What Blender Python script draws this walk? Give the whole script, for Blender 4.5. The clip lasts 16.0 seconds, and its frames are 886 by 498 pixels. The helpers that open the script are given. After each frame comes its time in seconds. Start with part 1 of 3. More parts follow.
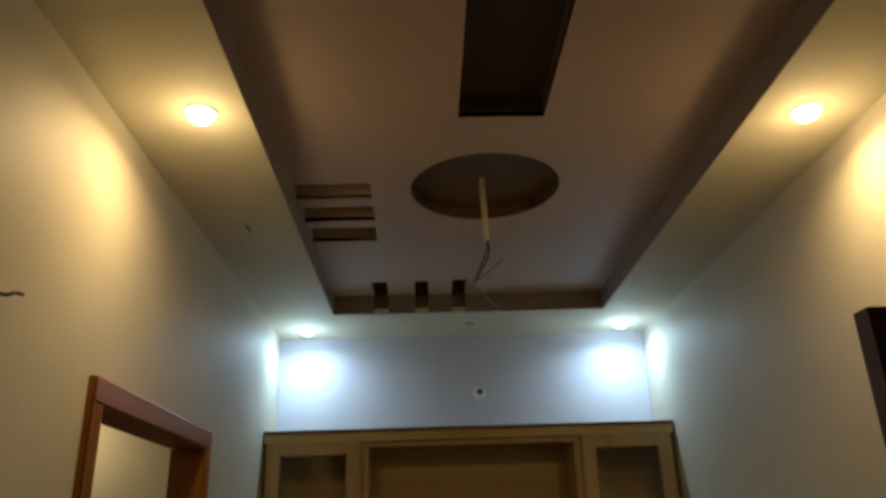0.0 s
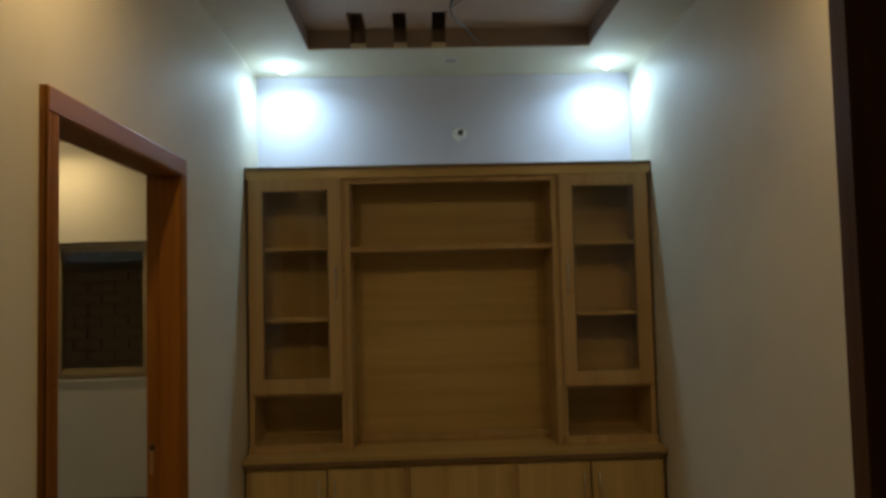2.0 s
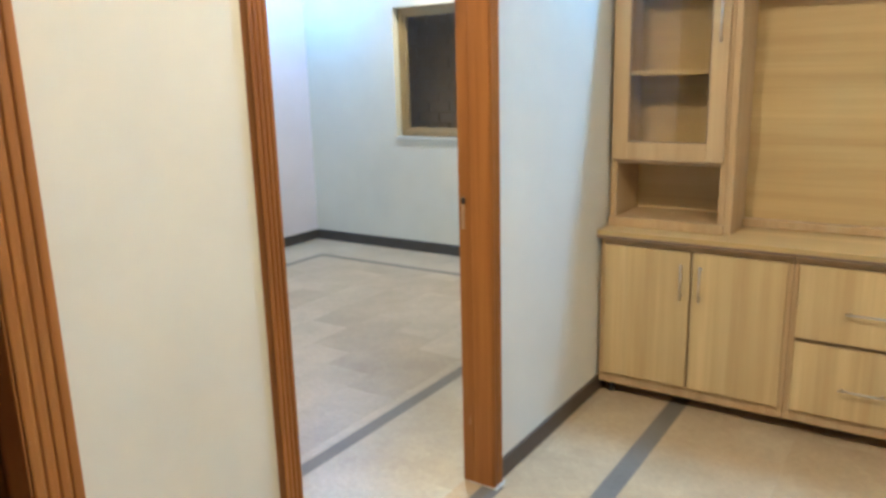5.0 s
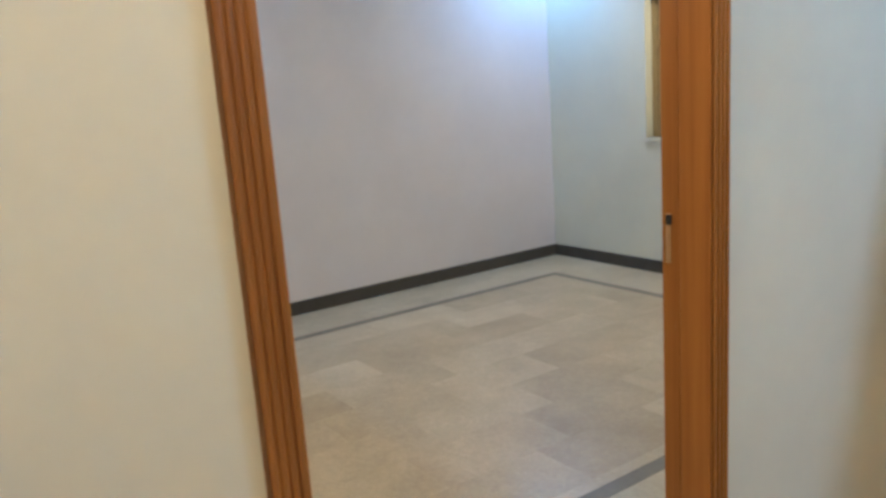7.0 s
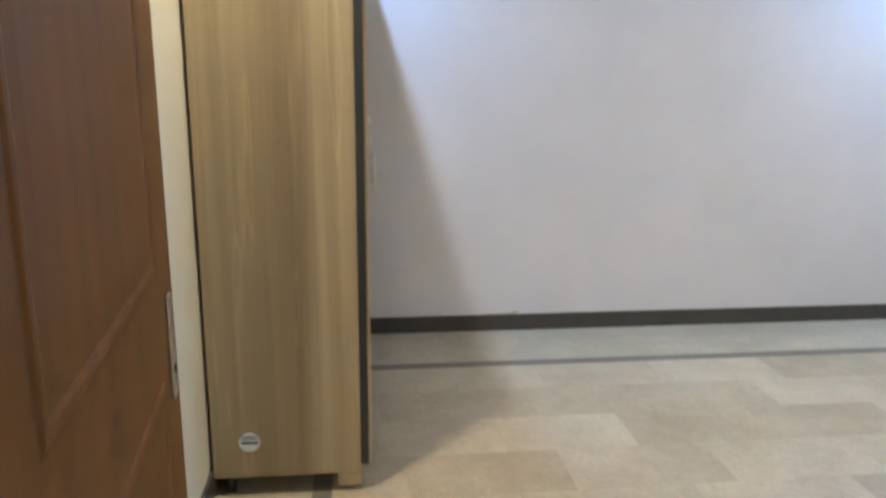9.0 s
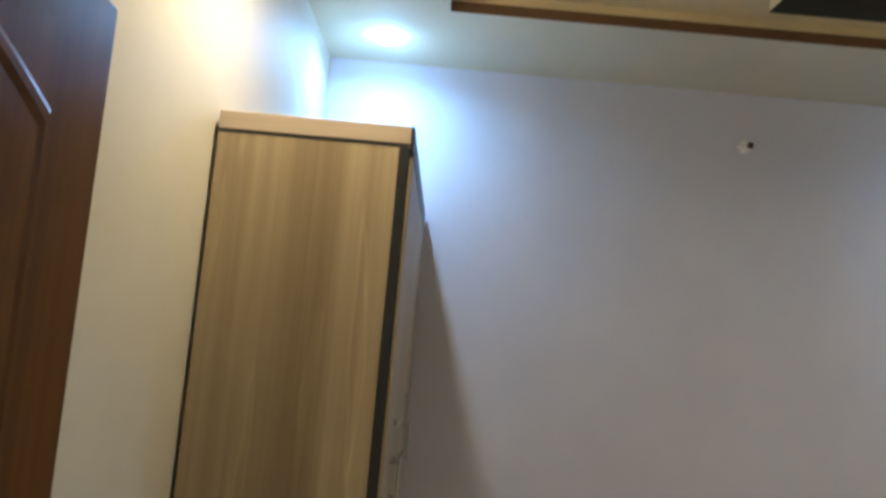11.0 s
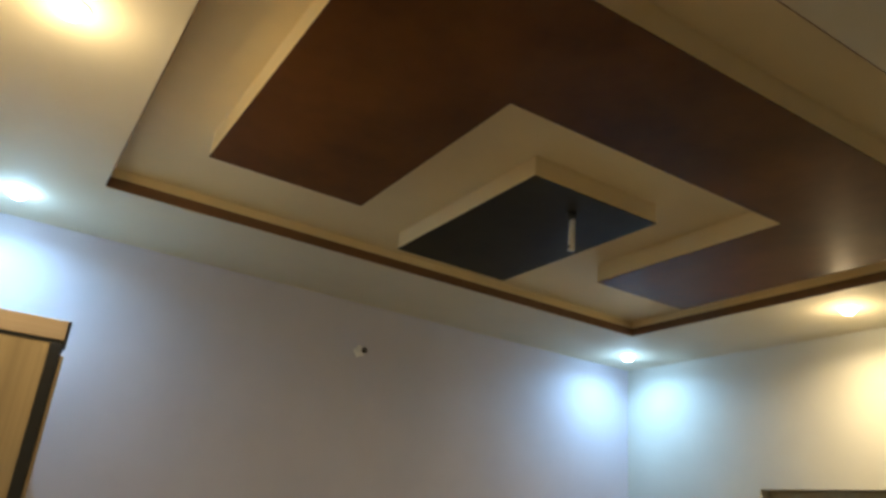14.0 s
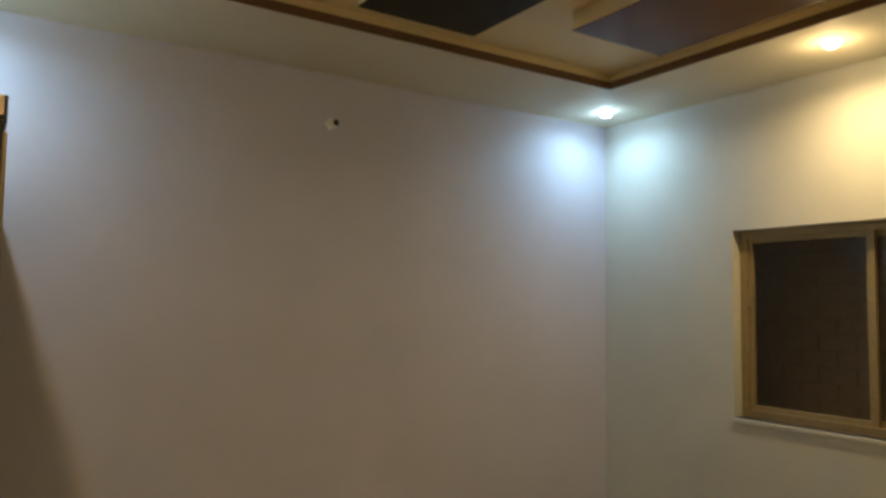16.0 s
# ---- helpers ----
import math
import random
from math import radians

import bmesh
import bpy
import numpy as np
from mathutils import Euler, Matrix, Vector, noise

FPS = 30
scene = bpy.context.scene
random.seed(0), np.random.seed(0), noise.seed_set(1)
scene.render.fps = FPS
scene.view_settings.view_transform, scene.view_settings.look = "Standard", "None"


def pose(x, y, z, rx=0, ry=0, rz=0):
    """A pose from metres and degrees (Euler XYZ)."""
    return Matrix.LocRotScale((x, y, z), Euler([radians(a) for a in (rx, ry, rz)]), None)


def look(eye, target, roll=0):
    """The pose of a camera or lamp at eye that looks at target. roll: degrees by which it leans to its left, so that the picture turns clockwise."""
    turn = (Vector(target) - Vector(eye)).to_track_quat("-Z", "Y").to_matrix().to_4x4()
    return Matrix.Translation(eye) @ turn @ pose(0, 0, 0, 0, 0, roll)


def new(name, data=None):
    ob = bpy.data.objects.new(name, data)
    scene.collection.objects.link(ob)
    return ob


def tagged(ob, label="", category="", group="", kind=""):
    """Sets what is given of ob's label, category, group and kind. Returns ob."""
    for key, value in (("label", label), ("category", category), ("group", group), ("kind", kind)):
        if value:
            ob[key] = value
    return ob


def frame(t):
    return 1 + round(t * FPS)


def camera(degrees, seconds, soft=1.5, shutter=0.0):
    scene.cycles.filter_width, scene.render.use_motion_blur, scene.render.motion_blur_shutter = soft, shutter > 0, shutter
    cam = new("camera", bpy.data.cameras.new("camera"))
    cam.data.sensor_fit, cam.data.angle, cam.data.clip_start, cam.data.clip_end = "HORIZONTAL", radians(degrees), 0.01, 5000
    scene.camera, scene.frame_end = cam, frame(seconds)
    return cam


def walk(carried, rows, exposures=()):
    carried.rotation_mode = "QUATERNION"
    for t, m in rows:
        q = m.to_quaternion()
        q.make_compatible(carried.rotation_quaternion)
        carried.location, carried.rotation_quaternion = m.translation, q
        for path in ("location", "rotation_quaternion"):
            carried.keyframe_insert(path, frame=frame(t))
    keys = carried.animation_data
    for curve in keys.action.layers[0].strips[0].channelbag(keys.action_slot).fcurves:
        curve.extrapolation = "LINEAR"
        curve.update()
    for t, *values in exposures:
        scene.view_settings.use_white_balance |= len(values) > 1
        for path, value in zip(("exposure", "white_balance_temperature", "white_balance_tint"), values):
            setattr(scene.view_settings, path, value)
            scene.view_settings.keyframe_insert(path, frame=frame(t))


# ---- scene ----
cam = camera(62.0, 16.0, 3.0, 0.35)
PATH = [
    (0, (0.862, -4.395, 1.768), (0.9215, -2.535, 2.503), -1.9),
    (0.5, (0.881, -4.392, 1.745), (0.9735, -2.481, 2.328), -1.6),
    (1, (0.892, -4.381, 1.717), (0.9705, -2.432, 2.163), -1.7),
    (1.5, (0.903, -4.351, 1.693), (0.987, -2.37, 1.961), -1.5),
    (2, (0.937, -4.327, 1.657), (1.0, -2.33, 1.767), -1.4),
    (2.5, (0.974, -4.275, 1.624), (0.948, -2.278, 1.532), -1.4),
    (3, (1.019, -4.166, 1.551), (0.929, -2.182, 1.313), -1.0),
    (3.5, (1.094, -3.995, 1.522), (0.968, -2.041, 1.115), 0.3),
    (4, (1.203, -3.89, 1.457), (0.85, -2.003, 0.896), -1.6),
    (4.5, (1.244, -3.755, 1.528), (0.404, -2.026, 0.985), -0.3),
    (5, (1.273, -3.624, 1.505), (0.184, -2.008, 1.055), -1.5),
    (5.2, (1.265, -3.591, 1.519), (0.106, -2.007, 1.134), -2.2),
    (7.5, (0.822, -2.565, 1.362), (-0.884, -1.644, 0.87), -1.8),
    (8, (0.613, -2.377, 1.463), (-1.161, -1.696, 0.839), 0.5),
    (8.2, (0.504, -2.33, 1.426), (-1.298, -1.76, 0.774), 0.3),
    (10.3, (0.155, -1.928, 1.490), (-1.838, -2.085, 1.40), 2.0),
    (10.4, (0.105, -1.932, 1.497), (-1.889, -2.074, 1.428), 2.3),
    (10.5, (0.060, -1.955, 1.507), (-1.937, -2.067, 1.498), 2.4),
    (10.7, (0.012, -1.963, 1.535), (-1.984, -2.038, 1.625), 3.9),
    (11, (-0.052, -1.990, 1.608), (-2.042, -1.993, 1.807), 5.1),
    (11.5, (-0.068, -1.977, 1.656), (-2.042, -1.973, 1.975), 7.6),
    (12, (-0.049, -2.081, 1.673), (-1.936, -1.706, 2.218), 6.4),
    (12.5, (-0.015, -2.223, 1.692), (-1.791, -1.590, 2.359), 8.5),
    (13, (0.045, -2.285, 1.714), (-1.667, -1.539, 2.432), 6.1),
    (13.5, (0.055, -2.269, 1.721), (-1.599, -1.413, 2.449), 5.9),
    (14, (0.051, -2.251, 1.721), (-1.559, -1.303, 2.434), 5.4),
    (14.5, (0.030, -2.236, 1.719), (-1.591, -1.223, 2.309), 4.9),
    (15, (-0.009, -2.213, 1.695), (-1.653, -1.165, 2.136), 3.2),
    (15.5, (0.025, -2.167, 1.679), (-1.665, -1.128, 1.934), 2.1),
    (16, (-0.005, -2.167, 1.659), (-1.68, -1.084, 1.802), 0.9),
]
walk(cam, [(t, look(eye, target, roll)) for t, eye, target, roll in PATH],
     [(0.0, -0.90, 6250, 10), (0.5, -1.07, 6300, 10), (1.0, -1.08, 6200, 10), (1.5, -0.98, 5950, 10), (2.0, -0.66, 6200, 10), (2.5, -0.40, 6800, 10), (3.0, 0.77, 7300, 10), (3.5, 1.76, 5700, 10), (4.0, 2.28, 5000, 10), (4.5, 2.47, 4450, 10), (5.2, 2.18, 4250, 10),
      (7.5, 1.78, 4500, 10), (8.2, 2.33, 4280, 10), (10.3, 2.25, 4220, 10), (10.5, 2.06, 4250, 10), (11.0, 1.14, 4600, 10), (12.0, 0.47, 5000, 10), (13.0, 0.44, 5100, 10), (14.5, 0.68, 5600, 10), (16.0, 0.42, 6000, 10)])

# ---- world and lamps ----
world = bpy.data.worlds.new("night")
scene.world = world
world.use_nodes = True
sky = world.node_tree.nodes.new("ShaderNodeTexSky")
sky.sky_type, sky.sun_disc, sky.sun_elevation = "NISHITA", False, radians(-4)
world.node_tree.links.new(sky.outputs[0], world.node_tree.nodes["Background"].inputs[0])
world.node_tree.nodes["Background"].inputs[1].default_value = 0.02

COOL, WARM = (0.57, 0.83, 1.0), (1.0, 0.675, 0.30)
HALL_Z, ROOM_Z = 2.93, 2.912
# x, y, ceiling height, colour, watts downwards, watts all round of an added fill lamp
DOWNLIGHTS = [
    (0.194, -0.228, HALL_Z, COOL, 6.6, 2.4), (2.022, -0.228, HALL_Z, COOL, 6.6, 2.4),
    (0.240, -2.56, HALL_Z, WARM, 7.8, 2.6), (2.020, -2.52, HALL_Z, WARM, 7.8, 2.6),
    (-3.385, -2.345, ROOM_Z, COOL, 3.9, 0.75), (-3.41, 1.28, ROOM_Z, COOL, 3.3, 0.7),
    (-1.855, -2.318, ROOM_Z, WARM, 8.6, 1.9), (-1.867, 1.195, ROOM_Z, WARM, 8.6, 1.9),
]


# ---- materials ----
def shader(name):
    m = bpy.data.materials.new(name)
    m.use_nodes = True
    return m, m.node_tree.nodes, m.node_tree.links, m.node_tree.nodes["Principled BSDF"]


def coords(n, l, size, shift=True):
    """Object coordinates scaled by size, moved for each object by its random number."""
    c, mp = n.new("ShaderNodeTexCoord"), n.new("ShaderNodeMapping")
    mp.inputs["Scale"].default_value = size
    l.new(c.outputs["Object"], mp.inputs["Vector"])
    if shift:
        o, mul = n.new("ShaderNodeObjectInfo"), n.new("ShaderNodeMath")
        mul.operation = "MULTIPLY"
        mul.inputs[1].default_value = 37.0
        l.new(o.outputs["Random"], mul.inputs[0])
        l.new(mul.outputs[0], mp.inputs["Location"])
    return mp.outputs["Vector"]


def noise_tex(n, l, vec, scale, detail=4.0, rough=0.55):
    t = n.new("ShaderNodeTexNoise")
    t.inputs["Scale"].default_value, t.inputs["Detail"].default_value, t.inputs["Roughness"].default_value = scale, detail, rough
    l.new(vec, t.inputs["Vector"])
    return t.outputs["Fac"]


def ramp(n, l, fac, stops):
    r = n.new("ShaderNodeValToRGB")
    for k, (p, c) in enumerate(stops):
        e = r.color_ramp.elements[k] if k < 2 else r.color_ramp.elements.new(p)
        e.position, e.color = p, (*c, 1)
    l.new(fac, r.inputs["Fac"])
    return r.outputs["Color"]


def bump(n, l, fac, b, strength, distance=0.002):
    k = n.new("ShaderNodeBump")
    k.inputs["Strength"].default_value, k.inputs["Distance"].default_value = strength, distance
    l.new(fac, k.inputs["Height"])
    l.new(k.outputs["Normal"], b.inputs["Normal"])


def paint(name, colour, rough=0.6, spread=0.05, gloss=0.5):
    m, n, l, b = shader(name)
    v = coords(n, l, (1, 1, 1), False)
    big = noise_tex(n, l, v, 1.6, 5, 0.62)
    low, high = [c * (1 - spread) for c in colour], [min(1, c * (1 + spread)) for c in colour]
    l.new(ramp(n, l, big, [(0.3, low), (0.7, high)]), b.inputs["Base Color"])
    b.inputs["Roughness"].default_value = rough
    b.inputs["Specular IOR Level"].default_value = gloss
    bump(n, l, noise_tex(n, l, v, 160, 2), b, 0.12, 0.001)
    return m


def wood(name, dark, mid, light, along="z", rough=0.35, scale=1.0, gloss=0.5, vein=0.0, nicks=False):
    m, n, l, b = shader(name)
    size = [14 * scale, 14 * scale, 14 * scale]
    size["xyz".index(along)] = 0.55 * scale
    v = coords(n, l, size)
    f = noise_tex(n, l, v, 1.0, 6, 0.6)
    fine = [90.0, 90.0, 90.0]
    fine["xyz".index(along)] = 1.5
    g = noise_tex(n, l, coords(n, l, fine), 1.0, 3, 0.6)
    mix = n.new("ShaderNodeMix")
    mix.data_type = "FLOAT"
    mix.inputs[0].default_value = 0.22
    l.new(f, mix.inputs[2])
    l.new(g, mix.inputs[3])
    tone = ramp(n, l, mix.outputs[0], [(0.33, dark), (0.68, light), (0.5, mid)])
    if vein:
        band = [9.0, 9.0, 9.0]
        band["xyz".index(along)] = 0.25
        lift = ramp(n, l, noise_tex(n, l, coords(n, l, band), 1.0, 3, 0.55), [(0.42, (1 - vein * 0.5,) * 3), (0.66, (1 + vein,) * 3), (0.55, (1.0, 1.0, 1.0))])
        mul = n.new("ShaderNodeMix")
        mul.data_type, mul.blend_type = "RGBA", "MULTIPLY"
        mul.inputs[0].default_value = 1.0
        l.new(tone, mul.inputs[6])
        l.new(lift, mul.inputs[7])
        tone = mul.outputs[2]
    if nicks:
        chip = [95.0, 95.0, 95.0]
        chip["xyz".index(along)] = 9.0
        pale = ramp(n, l, noise_tex(n, l, coords(n, l, chip), 1.0, 2, 0.5), [(0.775, (0.0, 0.0, 0.0)), (0.80, (0.6, 0.6, 0.6))])
        over = n.new("ShaderNodeMix")
        over.data_type = "RGBA"
        l.new(pale, over.inputs[0])
        l.new(tone, over.inputs[6])
        over.inputs[7].default_value = (0.50, 0.36, 0.20, 1)
        tone = over.outputs[2]
    l.new(tone, b.inputs["Base Color"])
    b.inputs["Roughness"].default_value = rough
    b.inputs["Specular IOR Level"].default_value = gloss
    bump(n, l, g, b, 0.08, 0.001)
    return m


def streaked(name):
    """Ash laminate with broad bands, fine grain and thin wandering pale streaks."""
    m, n, l, b = shader(name)
    band = noise_tex(n, l, coords(n, l, (8, 8, 0.2)), 1.0, 2, 0.5)
    base = ramp(n, l, band, [(0.34, (0.262, 0.20, 0.108)), (0.66, (0.395, 0.318, 0.186)), (0.5, (0.32, 0.252, 0.141))])
    grain = ramp(n, l, noise_tex(n, l, coords(n, l, (48, 48, 0.9)), 1.0, 4, 0.6), [(0.3, (0.86, 0.855, 0.84)), (0.7, (1.10, 1.095, 1.08))])
    vein = ramp(n, l, noise_tex(n, l, coords(n, l, (13, 13, 0.95)), 1.0, 2, 0.5), [(0.575, (1.0, 1.0, 1.0)), (0.625, (1.0, 1.0, 1.0)), (0.60, (1.22, 1.22, 1.19))])
    last = base
    for other in (grain, vein):
        mix = n.new("ShaderNodeMix")
        mix.data_type, mix.blend_type = "RGBA", "MULTIPLY"
        mix.inputs[0].default_value = 1.0
        l.new(last, mix.inputs[6])
        l.new(other, mix.inputs[7])
        last = mix.outputs[2]
    l.new(last, b.inputs["Base Color"])
    b.inputs["Roughness"].default_value = 0.36
    bump(n, l, grain, b, 0.05, 0.001)
    return m


def marble(name, tones, dark=False):
    m, n, l, b = shader(name)
    v = coords(n, l, (1, 1, 1))
    cloud = noise_tex(n, l, v, 5.0, 6, 0.6)
    spots = noise_tex(n, l, v, 45.0, 4, 0.65)
    o = n.new("ShaderNodeObjectInfo")
    tone = ramp(n, l, o.outputs["Random"], tones)
    shade = ramp(n, l, cloud, [(0.3, (0.86, 0.85, 0.83)), (0.7, (1.06, 1.06, 1.06))])
    speck = ramp(n, l, spots, [(0.3, (0.90, 0.89, 0.87)), (0.62, (1.03, 1.03, 1.02))])
    thread = noise_tex(n, l, v, 9.0, 7, 0.7)
    veins = ramp(n, l, thread, [(0.475, (1.0, 1.0, 1.0)), (0.525, (1.0, 1.0, 1.0)), (0.5, (1.12, 1.12, 1.11))])
    patch = ramp(n, l, noise_tex(n, l, v, 2.2, 3, 0.5), [(0.35, (0.93, 0.925, 0.91)), (0.65, (1.05, 1.05, 1.05))])
    last = tone
    for other in ((shade, speck) if dark else (shade, speck, veins, patch)):
        mix = n.new("ShaderNodeMix")
        mix.data_type, mix.blend_type = "RGBA", "MULTIPLY"
        mix.inputs[0].default_value = 1.0
        l.new(last, mix.inputs[6])
        l.new(other, mix.inputs[7])
        last = mix.outputs[2]
    l.new(last, b.inputs["Base Color"])
    b.inputs["Roughness"].default_value = 0.33 if not dark else 0.40
    b.inputs["Specular IOR Level"].default_value = 0.5 if not dark else 0.3
    bump(n, l, spots, b, 0.03, 0.001)
    return m


def plain(name, colour, rough=0.5, metal=0.0):
    m, n, l, b = shader(name)
    v = coords(n, l, (1, 1, 1))
    f = noise_tex(n, l, v, 30, 4)
    l.new(ramp(n, l, f, [(0.3, [c * 0.88 for c in colour]), (0.7, [min(1, c * 1.1) for c in colour])]), b.inputs["Base Color"])
    b.inputs["Roughness"].default_value, b.inputs["Metallic"].default_value = rough, metal
    return m


def glow(name, colour, strength):
    m, n, l, b = shader(name)
    b.inputs["Base Color"].default_value = (0.9, 0.9, 0.9, 1)
    b.inputs["Emission Color"].default_value = (*colour, 1)
    b.inputs["Emission Strength"].default_value = strength
    return m


def clear(name, tint=(0.93, 0.95, 0.95)):
    m, n, l, b = shader(name)
    b.inputs["Base Color"].default_value = (*tint, 1)
    b.inputs["Roughness"].default_value = 0.02
    b.inputs["Transmission Weight"].default_value = 1.0
    b.inputs["IOR"].default_value = 1.45
    return m


CREAM = paint("cream_wall_paint", (0.60, 0.56, 0.455))
LILAC = paint("pale_lilac_wall_paint", (0.618, 0.608, 0.685))
MINT = paint("pale_green_white_paint", (0.63, 0.64, 0.575))
CEIL = paint("cream_ceiling_paint", (0.68, 0.64, 0.50), 0.7)
TRAY = paint("warm_cream_tray_paint", (0.78, 0.665, 0.405), 0.7)
TAUPE = paint("taupe_tray_paint", (0.535, 0.415, 0.345), 0.6, 0.08)
DARKBROWN = paint("dark_brown_recess", (0.075, 0.05, 0.03), 0.6, 0.15)
RECESS = paint("deep_brown_recess_paint", (0.125, 0.07, 0.035), 0.6, 0.12)
# Darker copy of the taupe: shade on tray sides and slot backs put into colour.
TRAY_EDGE_SHADE = paint("tray_edge_shade", (0.27, 0.215, 0.19), 0.6, 0.1)
UMBER = paint("brown_panel_paint", (0.135, 0.054, 0.009), 0.42, 0.42, 0.10)
STRIP = paint("dull_brown_strip_paint", (0.15, 0.085, 0.045), 0.5, 0.12, 0.3)
CHARCOAL = paint("charcoal_panel_paint", (0.034, 0.030, 0.016), 0.42, 0.35, 0.04)
OAK = wood("light_oak_laminate", (0.445, 0.312, 0.122), (0.52, 0.385, 0.162), (0.61, 0.468, 0.212), "z", 0.38, 1.0, 0.5, 0.14)
OAK_FLAT = wood("light_oak_laminate_lengthwise", (0.45, 0.318, 0.118), (0.52, 0.378, 0.148), (0.585, 0.44, 0.182), "x", 0.3, 1.0, 0.5, 0.07)
OAK_FRAME = wood("greyed_oak_laminate", (0.375, 0.252, 0.105), (0.455, 0.318, 0.145), (0.53, 0.385, 0.19), "z", 0.4)
EDGE = wood("dark_walnut_edging_and_gap_shade", (0.13, 0.085, 0.045), (0.175, 0.117, 0.066), (0.22, 0.152, 0.09), "x", 0.45)
WARDROBE = streaked("streaked_ash_laminate")
BANDWOOD = wood("pale_ash_laminate", (0.40, 0.325, 0.235), (0.45, 0.37, 0.27), (0.50, 0.42, 0.31), "y", 0.4)
BLACK = plain("black_edging", (0.02, 0.022, 0.024), 0.4)
CASING = wood("orange_stained_deodar", (0.205, 0.075, 0.009), (0.28, 0.110, 0.014), (0.345, 0.146, 0.021), "z", 0.42, 1.3, 0.3, 0.10, True)
CASING_FLAT = wood("orange_stained_deodar_lengthwise", (0.205, 0.075, 0.009), (0.28, 0.110, 0.014), (0.345, 0.146, 0.021), "y", 0.42, 1.3, 0.3)
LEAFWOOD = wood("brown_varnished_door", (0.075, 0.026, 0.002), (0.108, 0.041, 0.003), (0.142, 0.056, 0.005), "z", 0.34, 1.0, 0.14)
DARKLEAF = wood("dark_brown_door", (0.05, 0.022, 0.01), (0.075, 0.034, 0.016), (0.10, 0.05, 0.024), "z", 0.55, 1.0, 0.25)
TILE = marble("beige_marble_slab", [(0.0, (0.345, 0.284, 0.194)), (1.0, (0.455, 0.392, 0.284)), (0.35, (0.375, 0.312, 0.217)), (0.65, (0.41, 0.347, 0.247))])
PALE = marble("cream_marble_border", [(0.0, (0.375, 0.328, 0.243)), (1.0, (0.41, 0.362, 0.272))])
GOLD = marble("golden_marble_slab", [(0.0, (0.355, 0.262, 0.143)), (1.0, (0.415, 0.322, 0.186)), (0.5, (0.385, 0.29, 0.164))])
GOLD_PALE = marble("golden_marble_border", [(0.0, (0.375, 0.285, 0.165)), (1.0, (0.41, 0.322, 0.192))])
GREY = marble("grey_marble_strip", [(0.0, (0.132, 0.118, 0.096)), (1.0, (0.168, 0.152, 0.126))], True)
SKIRT_HALL = marble("brown_marble_skirting", [(0.0, (0.072, 0.054, 0.038)), (1.0, (0.09, 0.068, 0.048))], True)
SKIRT = marble("charcoal_marble_skirting", [(0.0, (0.058, 0.055, 0.053)), (1.0, (0.074, 0.071, 0.068))], True)
BEDDING = plain("grey_mortar_bed", (0.33, 0.285, 0.21), 0.9)
CHROME = plain("brushed_steel", (0.62, 0.60, 0.56), 0.28, 1.0)
BRASS = plain("worn_brass", (0.55, 0.36, 0.17), 0.5, 0.6)
ALU = plain("champagne_aluminium", (0.38, 0.30, 0.155), 0.45, 0.5)
PVC = plain("cream_pvc_conduit", (0.72, 0.66, 0.50), 0.45)
WHITE = plain("white_plastic", (0.8, 0.8, 0.78), 0.4)
WIRE = plain("dark_wire", (0.03, 0.025, 0.03), 0.5)
GLASS = clear("smoked_cabinet_glass", (0.78, 0.755, 0.70))
PANE = clear("window_glass", (0.86, 0.89, 0.80))
BRICK = plain("brown_brick", (0.19, 0.128, 0.085), 0.85)
MORTAR = plain("grey_mortar", (0.14, 0.095, 0.062), 0.9)
PLASTER = plain("broken_plaster", (0.45, 0.42, 0.36), 0.9)


# ---- builders ----
def box(bm, x0, x1, y0, y1, z0, z1, bevel=0.0):
    made = bmesh.ops.create_cube(bm, size=1.0, matrix=Matrix.Translation(((x0 + x1) / 2, (y0 + y1) / 2, (z0 + z1) / 2)) @ Matrix.Diagonal((abs(x1 - x0), abs(y1 - y0), abs(z1 - z0), 1)))
    if bevel:
        edges = list({e for v in made["verts"] for e in v.link_edges})
        bmesh.ops.bevel(bm, geom=edges, offset=bevel, segments=2, affect="EDGES", profile=0.5)
    return bm


def boxes(*rows, bevel=0.0):
    bm = bmesh.new()
    for r in rows:
        box(bm, *r, bevel=bevel)
    return bm


def tube(bm, a, b, r, seg=16, r2=None):
    a, b = Vector(a), Vector(b)
    turn = (b - a).to_track_quat("Z", "Y").to_matrix().to_4x4()
    bmesh.ops.create_cone(bm, cap_ends=True, segments=seg, radius1=r, radius2=r if r2 is None else r2, depth=(b - a).length,
                          matrix=Matrix.Translation((a + b) / 2) @ turn)
    return bm


def part(name, bm, material, parent=None, label=""):
    me = bpy.data.meshes.new(name)
    bm.to_mesh(me)
    bm.free()
    me.materials.append(material)
    ob = new(name, me)
    ob.parent = parent
    if label:
        ob["label"] = label
    return ob


def smooth(ob):
    for p in ob.data.polygons:
        p.use_smooth = True
    return ob


def thing(name, place, label, category, group="", kind=""):
    ob = new(name)
    ob.location = place
    ob.empty_display_size = 0.1
    return tagged(ob, label, category, group, kind)


def structure(name, bm, material, label, category):
    return tagged(part(name, bm, material), label, category, kind="structure")


